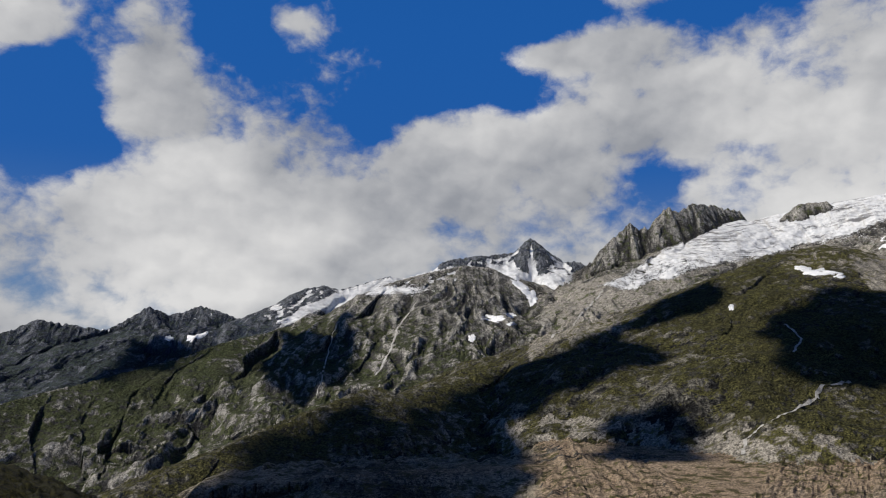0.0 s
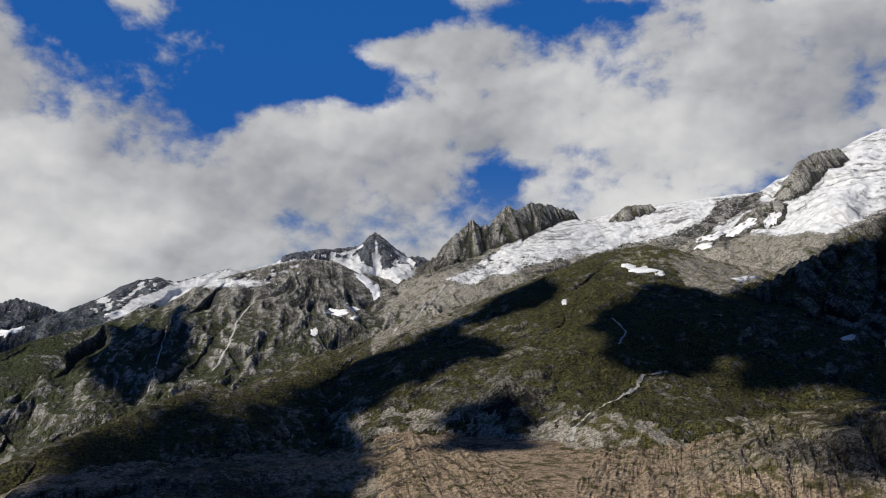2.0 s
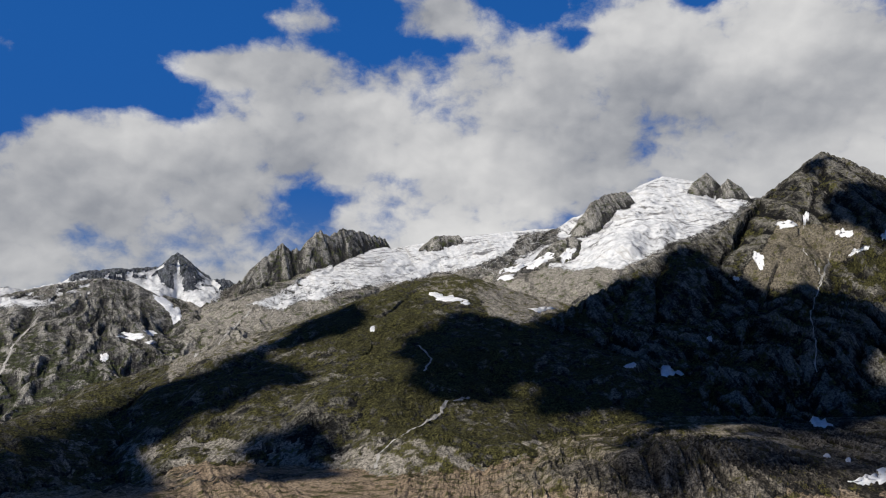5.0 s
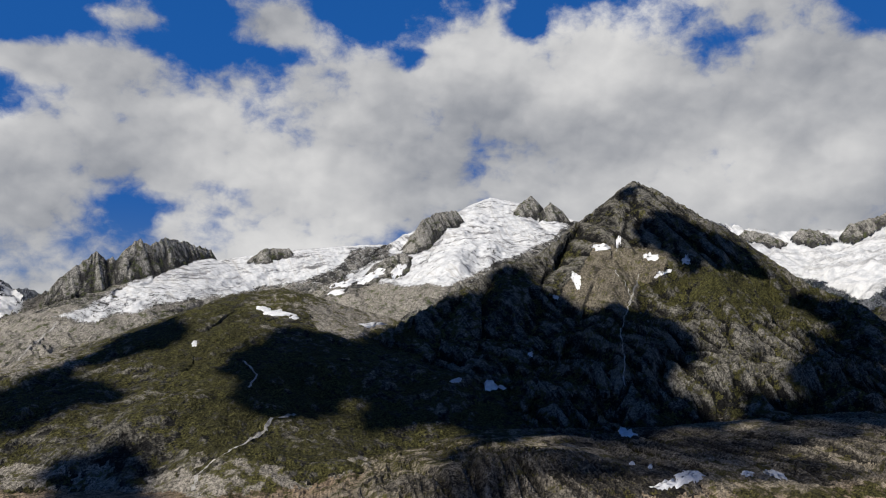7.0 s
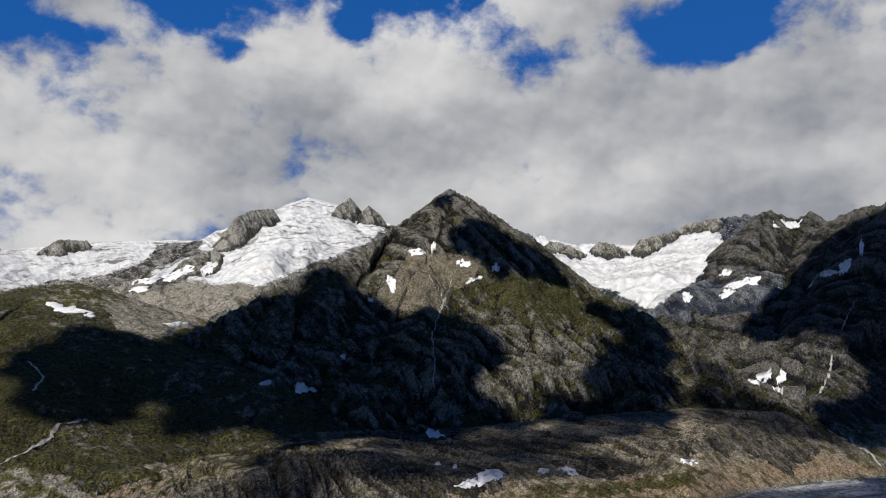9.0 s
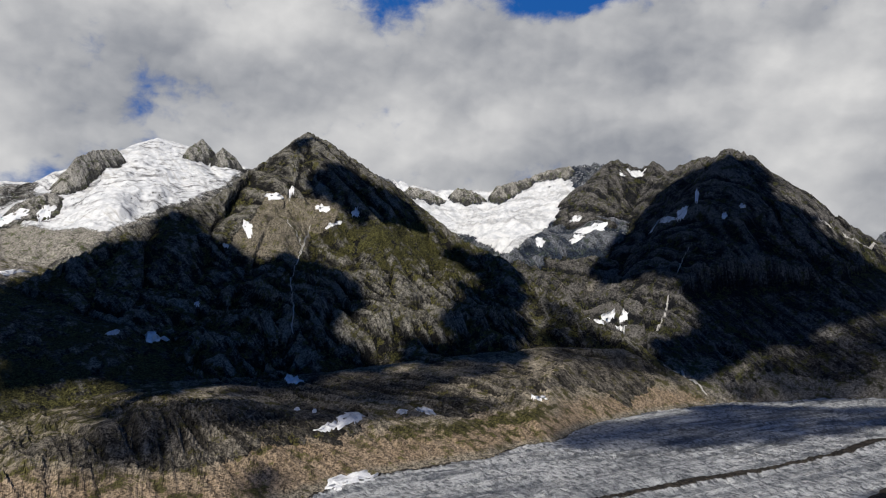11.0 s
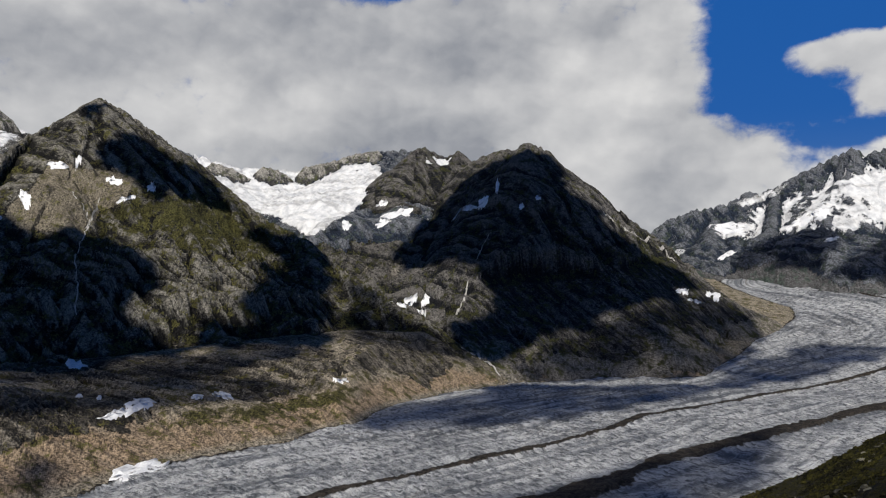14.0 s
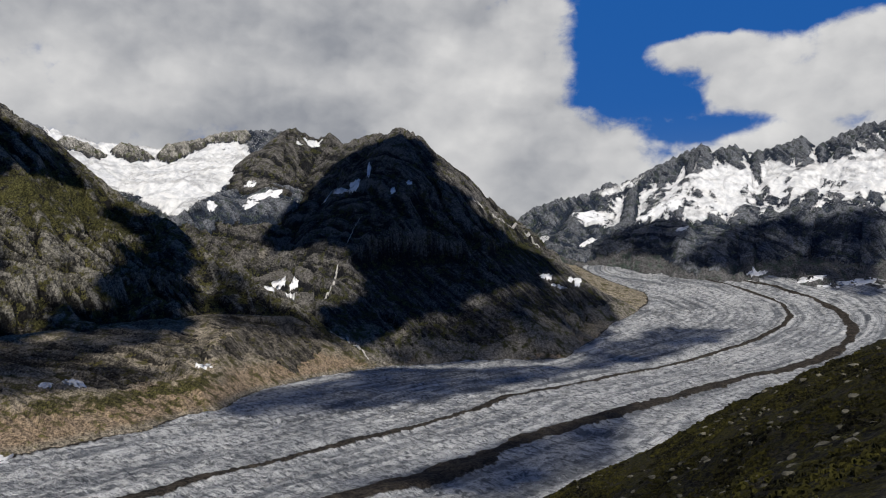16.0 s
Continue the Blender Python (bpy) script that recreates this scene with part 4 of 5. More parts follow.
KIND = np.where(SNOW > 0.5, 1, np.where(GRASS > 0.5, 2, np.where(SCREE > 0.5, 3, 0)))[:-1, :-1]
PARTS = ("rock_face", "snowfield", "turf_slope", "scree_slope")
for i, name in enumerate(NAMES):
    mine = face_who == i + 1
    thing = tagged(new(name), LOOK[name][1], "mountain")
    for k, word in enumerate(PARTS):
        share = (mine & (KIND == k)).sum() / max(mine.sum(), 1)
        pick = mine & (KIND == k) if share > 0.04 else None
        if pick is not None:
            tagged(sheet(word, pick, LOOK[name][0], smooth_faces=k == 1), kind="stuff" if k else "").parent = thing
    rest = mine & np.isin(KIND, [k for k in range(4) if (mine & (KIND == k)).sum() <= 0.04 * mine.sum()])
    if rest.any():
        tagged(sheet("rock_rib", rest, LOOK[name][0], smooth_faces=False), kind="stuff").parent = thing


# ---- the valley glacier ----
MEDIAL = plan_line([(58.9, -15.3), (64.0, -14.3), (69.5, -13.1), (78.1, -11.4), (85.4, -9.7), (89.5, -8.2), (93.5, -7.3), (97.5, -6.4), (101.3, -5.5), (104.3, -4.5), (106.4, -3.7), (108.0, -2.8), (108.5, -2.1), (108.0, -1.3), (106.8, -0.8), (104.7, -0.0), (101.3, 0.7), (98.3, 1.1)])
LATERAL = plan_line([(72.7, -16.6), (78.2, -15.1), (83.8, -13.9), (87.1, -12.5), (91.1, -10.9), (95.5, -9.6), (101.3, -7.8), (102.8, -7.2), (106.0, -6.2), (108.8, -5.4), (110.9, -4.5), (112.0, -3.5), (112.2, -2.7), (111.5, -1.8), (109.9, -0.9), (107.5, -0.1), (104.3, 0.5)])
d1, s1 = segment_foot(GX, GY, MEDIAL)
d2, s2 = segment_foot(GX, GY, LATERAL)
wob = fbm(GX, GY, 60.0, 4, 210, 0.6)
side1 = np.where(np.hypot(GX, GY) > np.interp(az_grid, np.degrees(np.arctan2(MEDIAL[:9, 0], MEDIAL[:9, 1])), np.hypot(MEDIAL[:9, 0], MEDIAL[:9, 1])), 1, -1)
drift = fbm(GX, GY, 190.0, 3, 214, 0.45)
narrow = np.interp(r_grid, [900, 1400, 2500, 3500, 4500], [1.0, 0.85, 0.75, 0.65, 0.4])
band1 = smooth(d1 + 10 * drift * narrow + 5 * wob, 21 * narrow, 7 * narrow)
band2 = smooth(d2 + 22 * drift * narrow + 9 * wob, 38 * narrow, 10 * narrow)
margin = smooth(shore_distance(GX, GY)[0] + 8 * wob, -34, -6) * 0.85 + 0.3 * wob
streaks = np.clip(0.5 + 0.9 * gradient_noise(d1 * side1 / 26.0, s1 / 900.0, 77) + 0.5 * gradient_noise(d1 * side1 / 9.0, s1 / 420.0, 78), 0, 1)
DEBRIS = np.clip(np.maximum(np.maximum(band1, band2), np.where(GZ > ICE - 16, margin, 0)), 0, 1)
furrow = ridged(s1 / 26 + 0.9 * wob, d1 / 60 + 0.5 * wob, 4, 230, 0.6) - 0.6
ICE_Z = ICE + 4.0 * fbm(GX, GY, 150.0, 3, 200) + 8.0 * furrow * (1 - 0.6 * DEBRIS) + 5.0 * np.maximum(band1, band2) + 5.0 * (streaks - 0.5)


def ice_material():
    """Dirty ice: bands that follow the flow, fine crevasses across it with their shade in the colour, grit on the
    moraine lines.
    """
    m, n, b = principled("glacier_ice")
    pos = n.add("ShaderNodeNewGeometry").outputs["Position"]
    flow = n.add("ShaderNodeAttribute", attribute_name="fall").outputs["Vector"]
    cov = n.add("ShaderNodeSeparateColor")
    n.put(n.add("ShaderNodeAttribute", attribute_name="cover").outputs["Color"], cov.inputs[0])
    big = n.noise(pos, 0.007, 4.0, 0.6)
    mid = n.noise(pos, 0.06, 5.0, 0.66)
    fine = n.noise(pos, 0.25, 3.0, 0.65)
    bands = n.noise(n.scaled(flow, (0.035, 1.0, 1.0)), 0.045, 6.0, 0.66)
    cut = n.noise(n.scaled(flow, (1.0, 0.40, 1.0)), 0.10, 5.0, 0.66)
    tone = n.math("ADD", n.math("ADD", n.math("MULTIPLY", big, 0.25), n.math("MULTIPLY", mid, 0.25)), n.math("ADD", n.math("MULTIPLY", bands, 0.45), n.math("MULTIPLY", cov.outputs[1], 0.10)))
    col = n.mix(n.step(tone, 0.42, 0.60), (0.135, 0.147, 0.165), (0.56, 0.575, 0.59))
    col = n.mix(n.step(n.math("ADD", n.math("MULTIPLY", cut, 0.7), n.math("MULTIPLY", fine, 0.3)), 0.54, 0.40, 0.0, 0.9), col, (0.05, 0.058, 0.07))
    col = n.mix(n.step(bands, 0.57, 0.66, 0.0, 0.5), col, (0.17, 0.165, 0.16))
    grit = n.mix(n.step(n.math("ADD", n.math("MULTIPLY", mid, 0.5), n.math("MULTIPLY", fine, 0.5)), 0.40, 0.62), (0.008, 0.007, 0.0065), (0.068, 0.057, 0.044))
    dm = n.step(n.math("ADD", cov.outputs[0], n.math("ADD", n.math("MULTIPLY", n.math("SUBTRACT", mid, 0.5), 1.1), n.math("MULTIPLY", n.math("SUBTRACT", bands, 0.5), 1.0))), 0.36, 0.62)
    n.put(n.mix(dm, col, grit), b.inputs["Base Color"])
    n.put(n.math("MULTIPLY_ADD", dm, 0.35, 0.6), b.inputs["Roughness"])
    b.inputs["Specular IOR Level"].default_value = 0.2
    bump = n.add("ShaderNodeBump")
    bump.inputs["Strength"].default_value, bump.inputs["Distance"].default_value = 1.0, 15.0
    n.put(n.math("ADD", n.math("MULTIPLY", cut, 1.3), n.math("ADD", n.math("MULTIPLY", mid, 0.5), n.math("MULTIPLY", fine, 0.25))), bump.inputs["Height"])
    n.put(bump.outputs[0], b.inputs["Normal"])
    return m


mat_ice = ice_material()
ice_at = (az_grid > 35) & (az_grid < 150) & (ICE_Z > GZ - 25) & (r_grid > 250) & (r_grid < 4880)
ice_faces = ice_at[:-1, :-1] & ice_at[1:, 1:]
SNOW, GRASS, SCREE, SIDE, DOWN = DEBRIS, streaks, np.zeros_like(DEBRIS), s1, d1 * side1
glacier = tagged(new("glacier"), "long valley glacier of grey-white crevassed ice", "glacier", "", "structure")
on_line = np.maximum(band1, band2)[:-1, :-1] > 0.5
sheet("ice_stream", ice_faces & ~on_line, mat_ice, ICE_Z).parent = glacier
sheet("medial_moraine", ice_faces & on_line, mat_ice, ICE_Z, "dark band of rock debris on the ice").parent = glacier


# ---- clouds over the valley, which throw the shadows ----
def cloud_material():
    m, n, b = principled("cloud_white")
    pos = n.add("ShaderNodeNewGeometry").outputs["Position"]
    n.put(n.mix(n.noise(pos, 0.01, 4.0), (0.72, 0.73, 0.75), (0.85, 0.85, 0.85)), b.inputs["Base Color"])
    b.inputs["Roughness"].default_value = 1.0
    return m


mat_cloud = cloud_material()


def thin_cloud_material():
    """Thin cloud that lets about half of the sun through."""
    m, n, b = principled("cloud_thin")
    pos = n.add("ShaderNodeNewGeometry").outputs["Position"]
    b.inputs["Base Color"].default_value = (0.8, 0.8, 0.81, 1)
    b.inputs["Roughness"].default_value = 1.0
    n.put(n.step(n.noise(pos, 0.008, 5.0, 0.6), 0.30, 0.70, 0.30, 0.95), b.inputs["Alpha"])
    return m


mat_thin = thin_cloud_material()
CLOUD_Z = 3000.0


def shadow_cloud(outline, seed, thin=False):
    """A cumulus whose shadow falls on the ground within an outline of sight lines: flat base, heaped top."""
    ranges = [spot(a, e) for a, e in outline]
    middle = sorted(ranges)[len(ranges) // 2]
    rim = []
    for (a, e), r in zip(outline, ranges):
        for _ in range(12):
            if abs(r - middle) < 750:
                break
            e -= 0.15
            r = spot(a, e)
        r = min(max(r, middle - 750), middle + 750)
        x, y = at(a, r)
        t = (CLOUD_Z - EYE - r * math.tan(radians(e))) / sun_dir.z
        rim.append((x + sun_dir.x * t, y + sun_dir.y * t))
    rim = np.array(rim)
    cx, cy = rim.mean(0)
    grid = 22.0
    gx, gy = np.meshgrid(np.arange(rim[:, 0].min() - 60, rim[:, 0].max() + 60, grid), np.arange(rim[:, 1].min() - 60, rim[:, 1].max() + 60, grid))
    wx, wy = gx + 70 * fbm(gx, gy, 210.0, 4, 300 + seed, 0.6), gy + 70 * fbm(gx, gy, 210.0, 4, 340 + seed, 0.6)
    d, inside_it = np.full(gx.shape, 1e6), np.zeros(gx.shape, bool)
    for (ax, ay), (bx, by) in zip(rim, np.roll(rim, -1, 0)):
        dx, dy = bx - ax, by - ay
        t = np.clip(((wx - ax) * dx + (wy - ay) * dy) / (dx * dx + dy * dy + 1e-9), 0, 1)
        d = np.minimum(d, np.hypot(wx - ax - t * dx, wy - ay - t * dy))
        inside_it ^= ((ay > wy) != (by > wy)) & (wx < ax + (wy - ay) * (bx - ax) / (by - ay + 1e-9))
    heap = np.where(inside_it, np.minimum(d, 220.0) * (0.55 + 0.5 * fbm(gx, gy, 120.0, 4, 380 + seed, 0.6)), 0.0)
    heap = np.maximum(heap, 1.0)
    index = np.full(gx.shape, -1)
    quads = inside_it[:-1, :-1] & inside_it[1:, :-1] & inside_it[:-1, 1:] & inside_it[1:, 1:]
    q, c = np.nonzero(quads)
    for dq, dc in ((0, 0), (0, 1), (1, 1), (1, 0)):
        index[q + dq, c + dc] = 0
    used = np.nonzero(index == 0)
    index[used] = np.arange(len(used[0]))
    n_top = len(used[0])
    top = np.stack([gx[used] - cx, gy[used] - cy, heap[used]], 1)
    base = np.stack([gx[used] - cx, gy[used] - cy, -6.0 - 0.06 * heap[used]], 1)
    corners = np.stack([index[q, c], index[q, c + 1], index[q + 1, c + 1], index[q + 1, c]], 1)
    faces = np.vstack([corners, corners[:, ::-1] + n_top])
    me = bpy.data.meshes.new("cloud")
    me.from_pydata(np.vstack([top, base]).tolist(), [], faces.tolist())
    me.polygons.foreach_set("use_smooth", np.ones(len(faces), bool))
    me.materials.append(mat_thin if thin else mat_cloud)
    ob = new("cloud", me)
    ob.location = (cx, cy, CLOUD_Z)
    return tagged(ob, "unseen white cumulus cloud over the valley, shaped to its shadow", "cloud", "cumulus clouds over the valley")


# outline of each cloud's shadow, as sight lines: the far valley, the green shoulder, the pyramid, the moraine, the dark mountain, the ice
shadow_cloud([(-25.9, -3.7), (-22.7, -2.3), (-21.6, -0.5), (-18, -0.5), (-14.9, -0.7), (-17.9, -2), (-20.4, -2.6), (-22.8, -3.8)], 1)  # far_valley
shadow_cloud([(-13.6, -1.7), (-10.7, 0.2), (-8.3, -0.2), (-7.5, 1.2), (-5.9, 1.2), (-5.8, -2.5), (-6.6, -3.9), (-9, -4.1), (-11.4, -5.2), (-11.8, -4.1), (-13, -2.9)], 2)  # striped
shadow_cloud([(-22.9, -11.3), (-15.1, -8.2), (-10.6, -6.4), (-5.8, -4.6), (-5, -6), (0.6, -4.2), (4.7, -2.7), (8.8, -0.9), (13.5, 1.1), (16.6, 3.1), (19.3, 3.6), (19.9, 1.6), (16.6, 0.9), (13.1, -0.5), (15.4, -1.1), (16.5, -2), (13.4, -2.7), (10.7, -4.1), (8.3, -4.5), (7.5, -5.9), (4.7, -6.9), (6.6, -9.6), (7, -12.2)], 3)  # shoulder
shadow_cloud([(11.4, -5.4), (14.5, -4.7), (16.8, -5.4), (18.6, -6.9), (17.9, -8.5), (14.4, -9), (10.6, -8.8), (10.6, -7)], 4)  # blot
shadow_cloud([(21.4, -0.1), (23.7, 2.1), (26.6, 2.8), (29.7, 2.8), (32.3, 1.1), (34.5, 2.2), (34.4, -1.7), (31.2, -3.3), (27.8, -3.6), (25, -2.7), (22.8, -1.6)], 5)  # corrie
shadow_cloud([(51.2, 10.1), (52.5, 11.2), (54.4, 10.8), (56.6, 9.7), (59.1, 8), (61.5, 5.7), (59, 5.9), (55.4, 6.4), (53.5, 7.2), (52.4, 8.3), (50.9, 8.5)], 6)  # summit
shadow_cloud([(49.9, 12.2), (51.4, 13.1), (52.5, 12.4), (51.7, 11.7), (50.5, 11.3)], 7)  # tip
shadow_cloud([(61.5, 5.6), (64.2, 5.4), (67.8, 2.3), (67.3, -3.6), (60.9, -3.5), (57.5, -3.6), (58.3, -1.9), (60.4, -1.3), (60.9, 1.3), (63.4, 2), (62.7, 3.5), (61, 4.3)], 8)  # east
shadow_cloud([(21.7, -0.5), (23, 1.4), (26.8, 2.5), (30.8, 1.9), (34.1, 3.1), (38.1, 5.6), (41, 7.5), (43.9, 7.3), (45.9, 5.8), (46.7, 4.4), (48.7, 4.2), (51.5, 4.4), (53.7, 3.7), (55.2, 2.1), (55.5, 0.6), (54.1, -0.2), (53.9, -1.7), (55.7, -3.2), (57.8, -3.6), (53.8, -4.2), (44.6, -4.9), (40.2, -5.8), (38.2, -4.2), (31.8, -4.6), (30.9, -2.1), (28.5, -2.9), (26.2, -3.7), (22.4, -2.6)], 9)  # west
shadow_cloud([(37.3, -6), (42.3, -5.3), (49.2, -4.3), (53.7, -4), (62.4, -3.2), (66.4, -3), (66.5, -4), (62.8, -4.6), (59.2, -5.6), (64.9, -6), (68.1, -5.6), (68.9, -6.2), (62.5, -7), (57.7, -7.4), (54.6, -7.8), (50.8, -7.6), (47.2, -7.5), (44.5, -7.9), (43.2, -10.3), (37.7, -12.1)], 10, True)  # terrace
shadow_cloud([(45.6, -10.4), (47.6, -9.5), (50.2, -10.3), (51.3, -11.9), (49.6, -13.2), (46, -12.9)], 11, True)  # wall
shadow_cloud([(76.6, 8.5), (79.5, 10.3), (81.4, 10.7), (83.4, 9.8), (84.9, 7.7), (86.8, 5.9), (88.6, 4.5), (90, 3.1), (92.1, 2), (93.4, 0.5), (92, -0.5), (88.5, -0.9), (85.1, -2.1), (81.7, -4.1), (79.4, -4.6), (77, -3.5), (75.4, -2.4), (77.4, -1.5), (78.2, 0.6), (76.6, 2.1), (73, 2.2), (71.3, 3), (72.9, 4.6), (75, 6.7), (75.8, 7.9)], 12)  # black
shadow_cloud([(93.4, 0.5), (97.2, -1.4), (97.4, -3.2), (95.5, -5.1), (80.9, -6), (79.4, -4.6), (81.7, -4.1), (85.1, -2.1), (88.5, -0.9), (92, -0.5)], 17, True)  # debris foot
shadow_cloud([(104.7, 3.8), (108.6, 4.8), (111.3, 4.3), (114.4, 5.2), (114.4, -0.9), (108.6, 0.3), (101.3, 1), (102.5, 2.5)], 18, True)  # far range
shadow_cloud([(95.1, 2.9), (98.3, 4.1), (100.6, 4.7), (102.5, 4.1), (101.3, 2.5), (98.3, 1.7), (95.9, 1.9)], 19, True)  # far spur
shadow_cloud([(67.2, 2.1), (71.3, -0.3), (73, -1.5), (77.4, -3.9), (79, -5.4), (75.4, -4.3), (72.2, -3.5), (68.9, -3.6), (68.1, -2)], 13, True)  # spur
shadow_cloud([(66.9, -10.1), (71.7, -8.1), (78.9, -6.8), (87.4, -6), (93.5, -5.9), (95.9, -4.3), (100.6, -2.2), (106.8, -1.5), (106.1, -2.9), (103.2, -4.1), (99.4, -5.4), (93.5, -6.5), (85.4, -8.7), (77.3, -10.6), (71.4, -11.8)], 14, True)  # ice_a
shadow_cloud([(75.8, -15), (81.4, -13.3), (87.9, -11.6), (93.5, -9.7), (98.6, -8.3), (105, -7.1), (109.2, -5.7), (111.2, -4.9), (109.8, -6.8), (103.1, -9.8), (95.5, -12.9), (89.5, -15.7)], 15, True)  # ice_b
# added unseen thin cloud that dims the whole near hillside
shadow_cloud([(86, -17), (92, -14.6), (97.4, -12), (105, -7.9), (114, -3.4), (122, 0), (122, -22), (100, -24), (86, -24)], 16, True)  # hillside


def veil_material():
    """Thin cloud: see-through towards its rim and in its ragged gaps."""
    m, n, b = principled("cloud_veil")
    pos = n.add("ShaderNodeNewGeometry").outputs["Position"]
    held = n.add("ShaderNodeAttribute", attribute_name="density").outputs["Fac"]
    body = n.math("ADD", held, n.math("MULTIPLY", n.math("SUBTRACT", n.noise(pos, 0.009, 7.0, 0.6), 0.5), 1.5))
    diff, back, clear, half, mixed = (n.add(k) for k in ("ShaderNodeBsdfDiffuse", "ShaderNodeBsdfTranslucent", "ShaderNodeBsdfTransparent", "ShaderNodeMixShader", "ShaderNodeMixShader"))
    for node in (diff, back):
        node.inputs[0].default_value = (0.88, 0.88, 0.88, 1)
    half.inputs[0].default_value = 0.45
    n.put(diff.outputs[0], half.inputs[1])
    n.put(back.outputs[0], half.inputs[2])
    n.put(n.math("MULTIPLY", n.step(body, 0.05, 0.75), n.step(held, 0.0, 0.25)), mixed.inputs[0])
    n.put(clear.outputs[0], mixed.inputs[1])
    n.put(half.outputs[0], mixed.inputs[2])
    for node in list(n.tree.nodes):
        if node.bl_idname == "ShaderNodeOutputMaterial":
            n.put(mixed.outputs[0], node.inputs[0])
    n.tree.nodes.remove(b)
    return m


mat_veil = veil_material()


def summit_cloud(az, el, r, half_w, half_h, seed):
    """Cloud that clings to a summit: billowing layers, one behind the other."""
    verts, faces, dens = [], [], []
    for layer in range(3):
        rl = r + 22.0 * layer
        k0 = len(verts)
        for j in range(17):
            for i in range(33):
                u, v = i / 16 - 1, j / 8 - 1
                swell = noise.fractal((u * 2 + seed, v * 2, layer), 1.0, 2.0, 3)
                x, y = at(az + half_w * u, rl + 40 * swell - 30 * (1 - u * u) * (1 - v * v))
                verts.append((x, y, EYE + rl * math.tan(radians(el + half_h * v))))
                dens.append(max(0.0, 1 - (u * u + v * v)) * 1.15)
        for j in range(16):
            for i in range(32):
                k = k0 + j * 33 + i
                faces.append((k, k + 1, k + 34, k + 33))
    me = bpy.data.meshes.new("cloud")
    me.from_pydata(verts, [], faces)
    me.attributes.new("density", "FLOAT", "POINT").data.foreach_set("value", np.array(dens, np.float32))
    me.polygons.foreach_set("use_smooth", np.ones(len(faces), bool))
    me.materials.append(mat_veil)
    return tagged(new("cloud", me), "thin grey-white cloud clinging to a summit", "cloud", "clouds on the summits")


for k, row in enumerate([(19.9, 9.5, 3900, 3.6, 1.5), (28.0, 10.0, 4230, 7.5, 1.5), (40.0, 13.0, 4150, 5.0, 1.5), (3.2, 6.5, 4620, 4.0, 0.9), (75.0, 11.3, 3780, 1.3, 1.0), (58.5, 10.8, 4400, 4.0, 1.2)]):
    summit_cloud(*row, k + 1)


# ---- small things: boulders, snow patches, streams, trees ----
def part(name, bm, material, parent=None, label=""):
    me = bpy.data.meshes.new(name)
    bm.to_mesh(me)
    bm.free()
    me.materials.append(material)
    ob = new(name, me)
    ob.parent = parent
    return tagged(ob, label)


def plain(name, dark, light, scale, rough=0.9, bump=0.3, grain=0.5):
    """Two-toned weathered surface in world coordinates."""
    m, n, b = principled(name)
    pos = n.add("ShaderNodeNewGeometry").outputs["Position"]
    rnd = n.add("ShaderNodeObjectInfo").outputs["Random"]
    v = n.math("ADD", n.noise(pos, scale, 7.0, 0.68), n.math("MULTIPLY", n.math("SUBTRACT", rnd, 0.5), 0.12))
    v2 = n.noise(pos, scale * 7, 4.0, 0.7)
    n.put(n.mix(n.step(n.math("ADD", n.math("MULTIPLY", v, 1 - 0.5 * grain), n.math("MULTIPLY", v2, 0.5 * grain)), 0.36, 0.64), dark, light), b.inputs["Base Color"])
    b.inputs["Roughness"].default_value = rough
    b.inputs["Specular IOR Level"].default_value = 0.2
    bp = n.add("ShaderNodeBump")
    bp.inputs["Strength"].default_value, bp.inputs["Distance"].default_value = 0.8, bump
    n.put(n.math("ADD", v, v2), bp.inputs["Height"])
    n.put(bp.outputs[0], b.inputs["Normal"])
    return m


mat_snow = plain("old_snow", (0.60, 0.62, 0.66), (0.84, 0.85, 0.86), 0.05, 0.6, 2.0)
mat_stream = plain("pale_gravel_runnel", (0.20, 0.195, 0.18), (0.46, 0.45, 0.43), 0.05, 0.8, 1.5)
mat_stone = plain("lichened_stone", (0.035, 0.034, 0.026), (0.16, 0.152, 0.12), 1.6, 0.95, 0.10)
mat_needle = plain("conifer_needles", (0.010, 0.016, 0.008), (0.03, 0.042, 0.016), 0.6, 0.9, 0.2)
mat_bark = plain("conifer_bark", (0.03, 0.022, 0.016), (0.09, 0.07, 0.05), 2.0, 0.95, 0.05)


def ground_under(az, el, r0=None, lim=130.0):
    """Point of the ground on the sight line, kept near the range r0."""
    r = spot(az, el)
    if r0 is not None:
        r = min(max(r, r0 - lim), r0 + lim)
    return r


def on_ground(az, r, lift):
    x, y = at(az, r)
    return Vector((x, y, height_at(az, r) + lift))


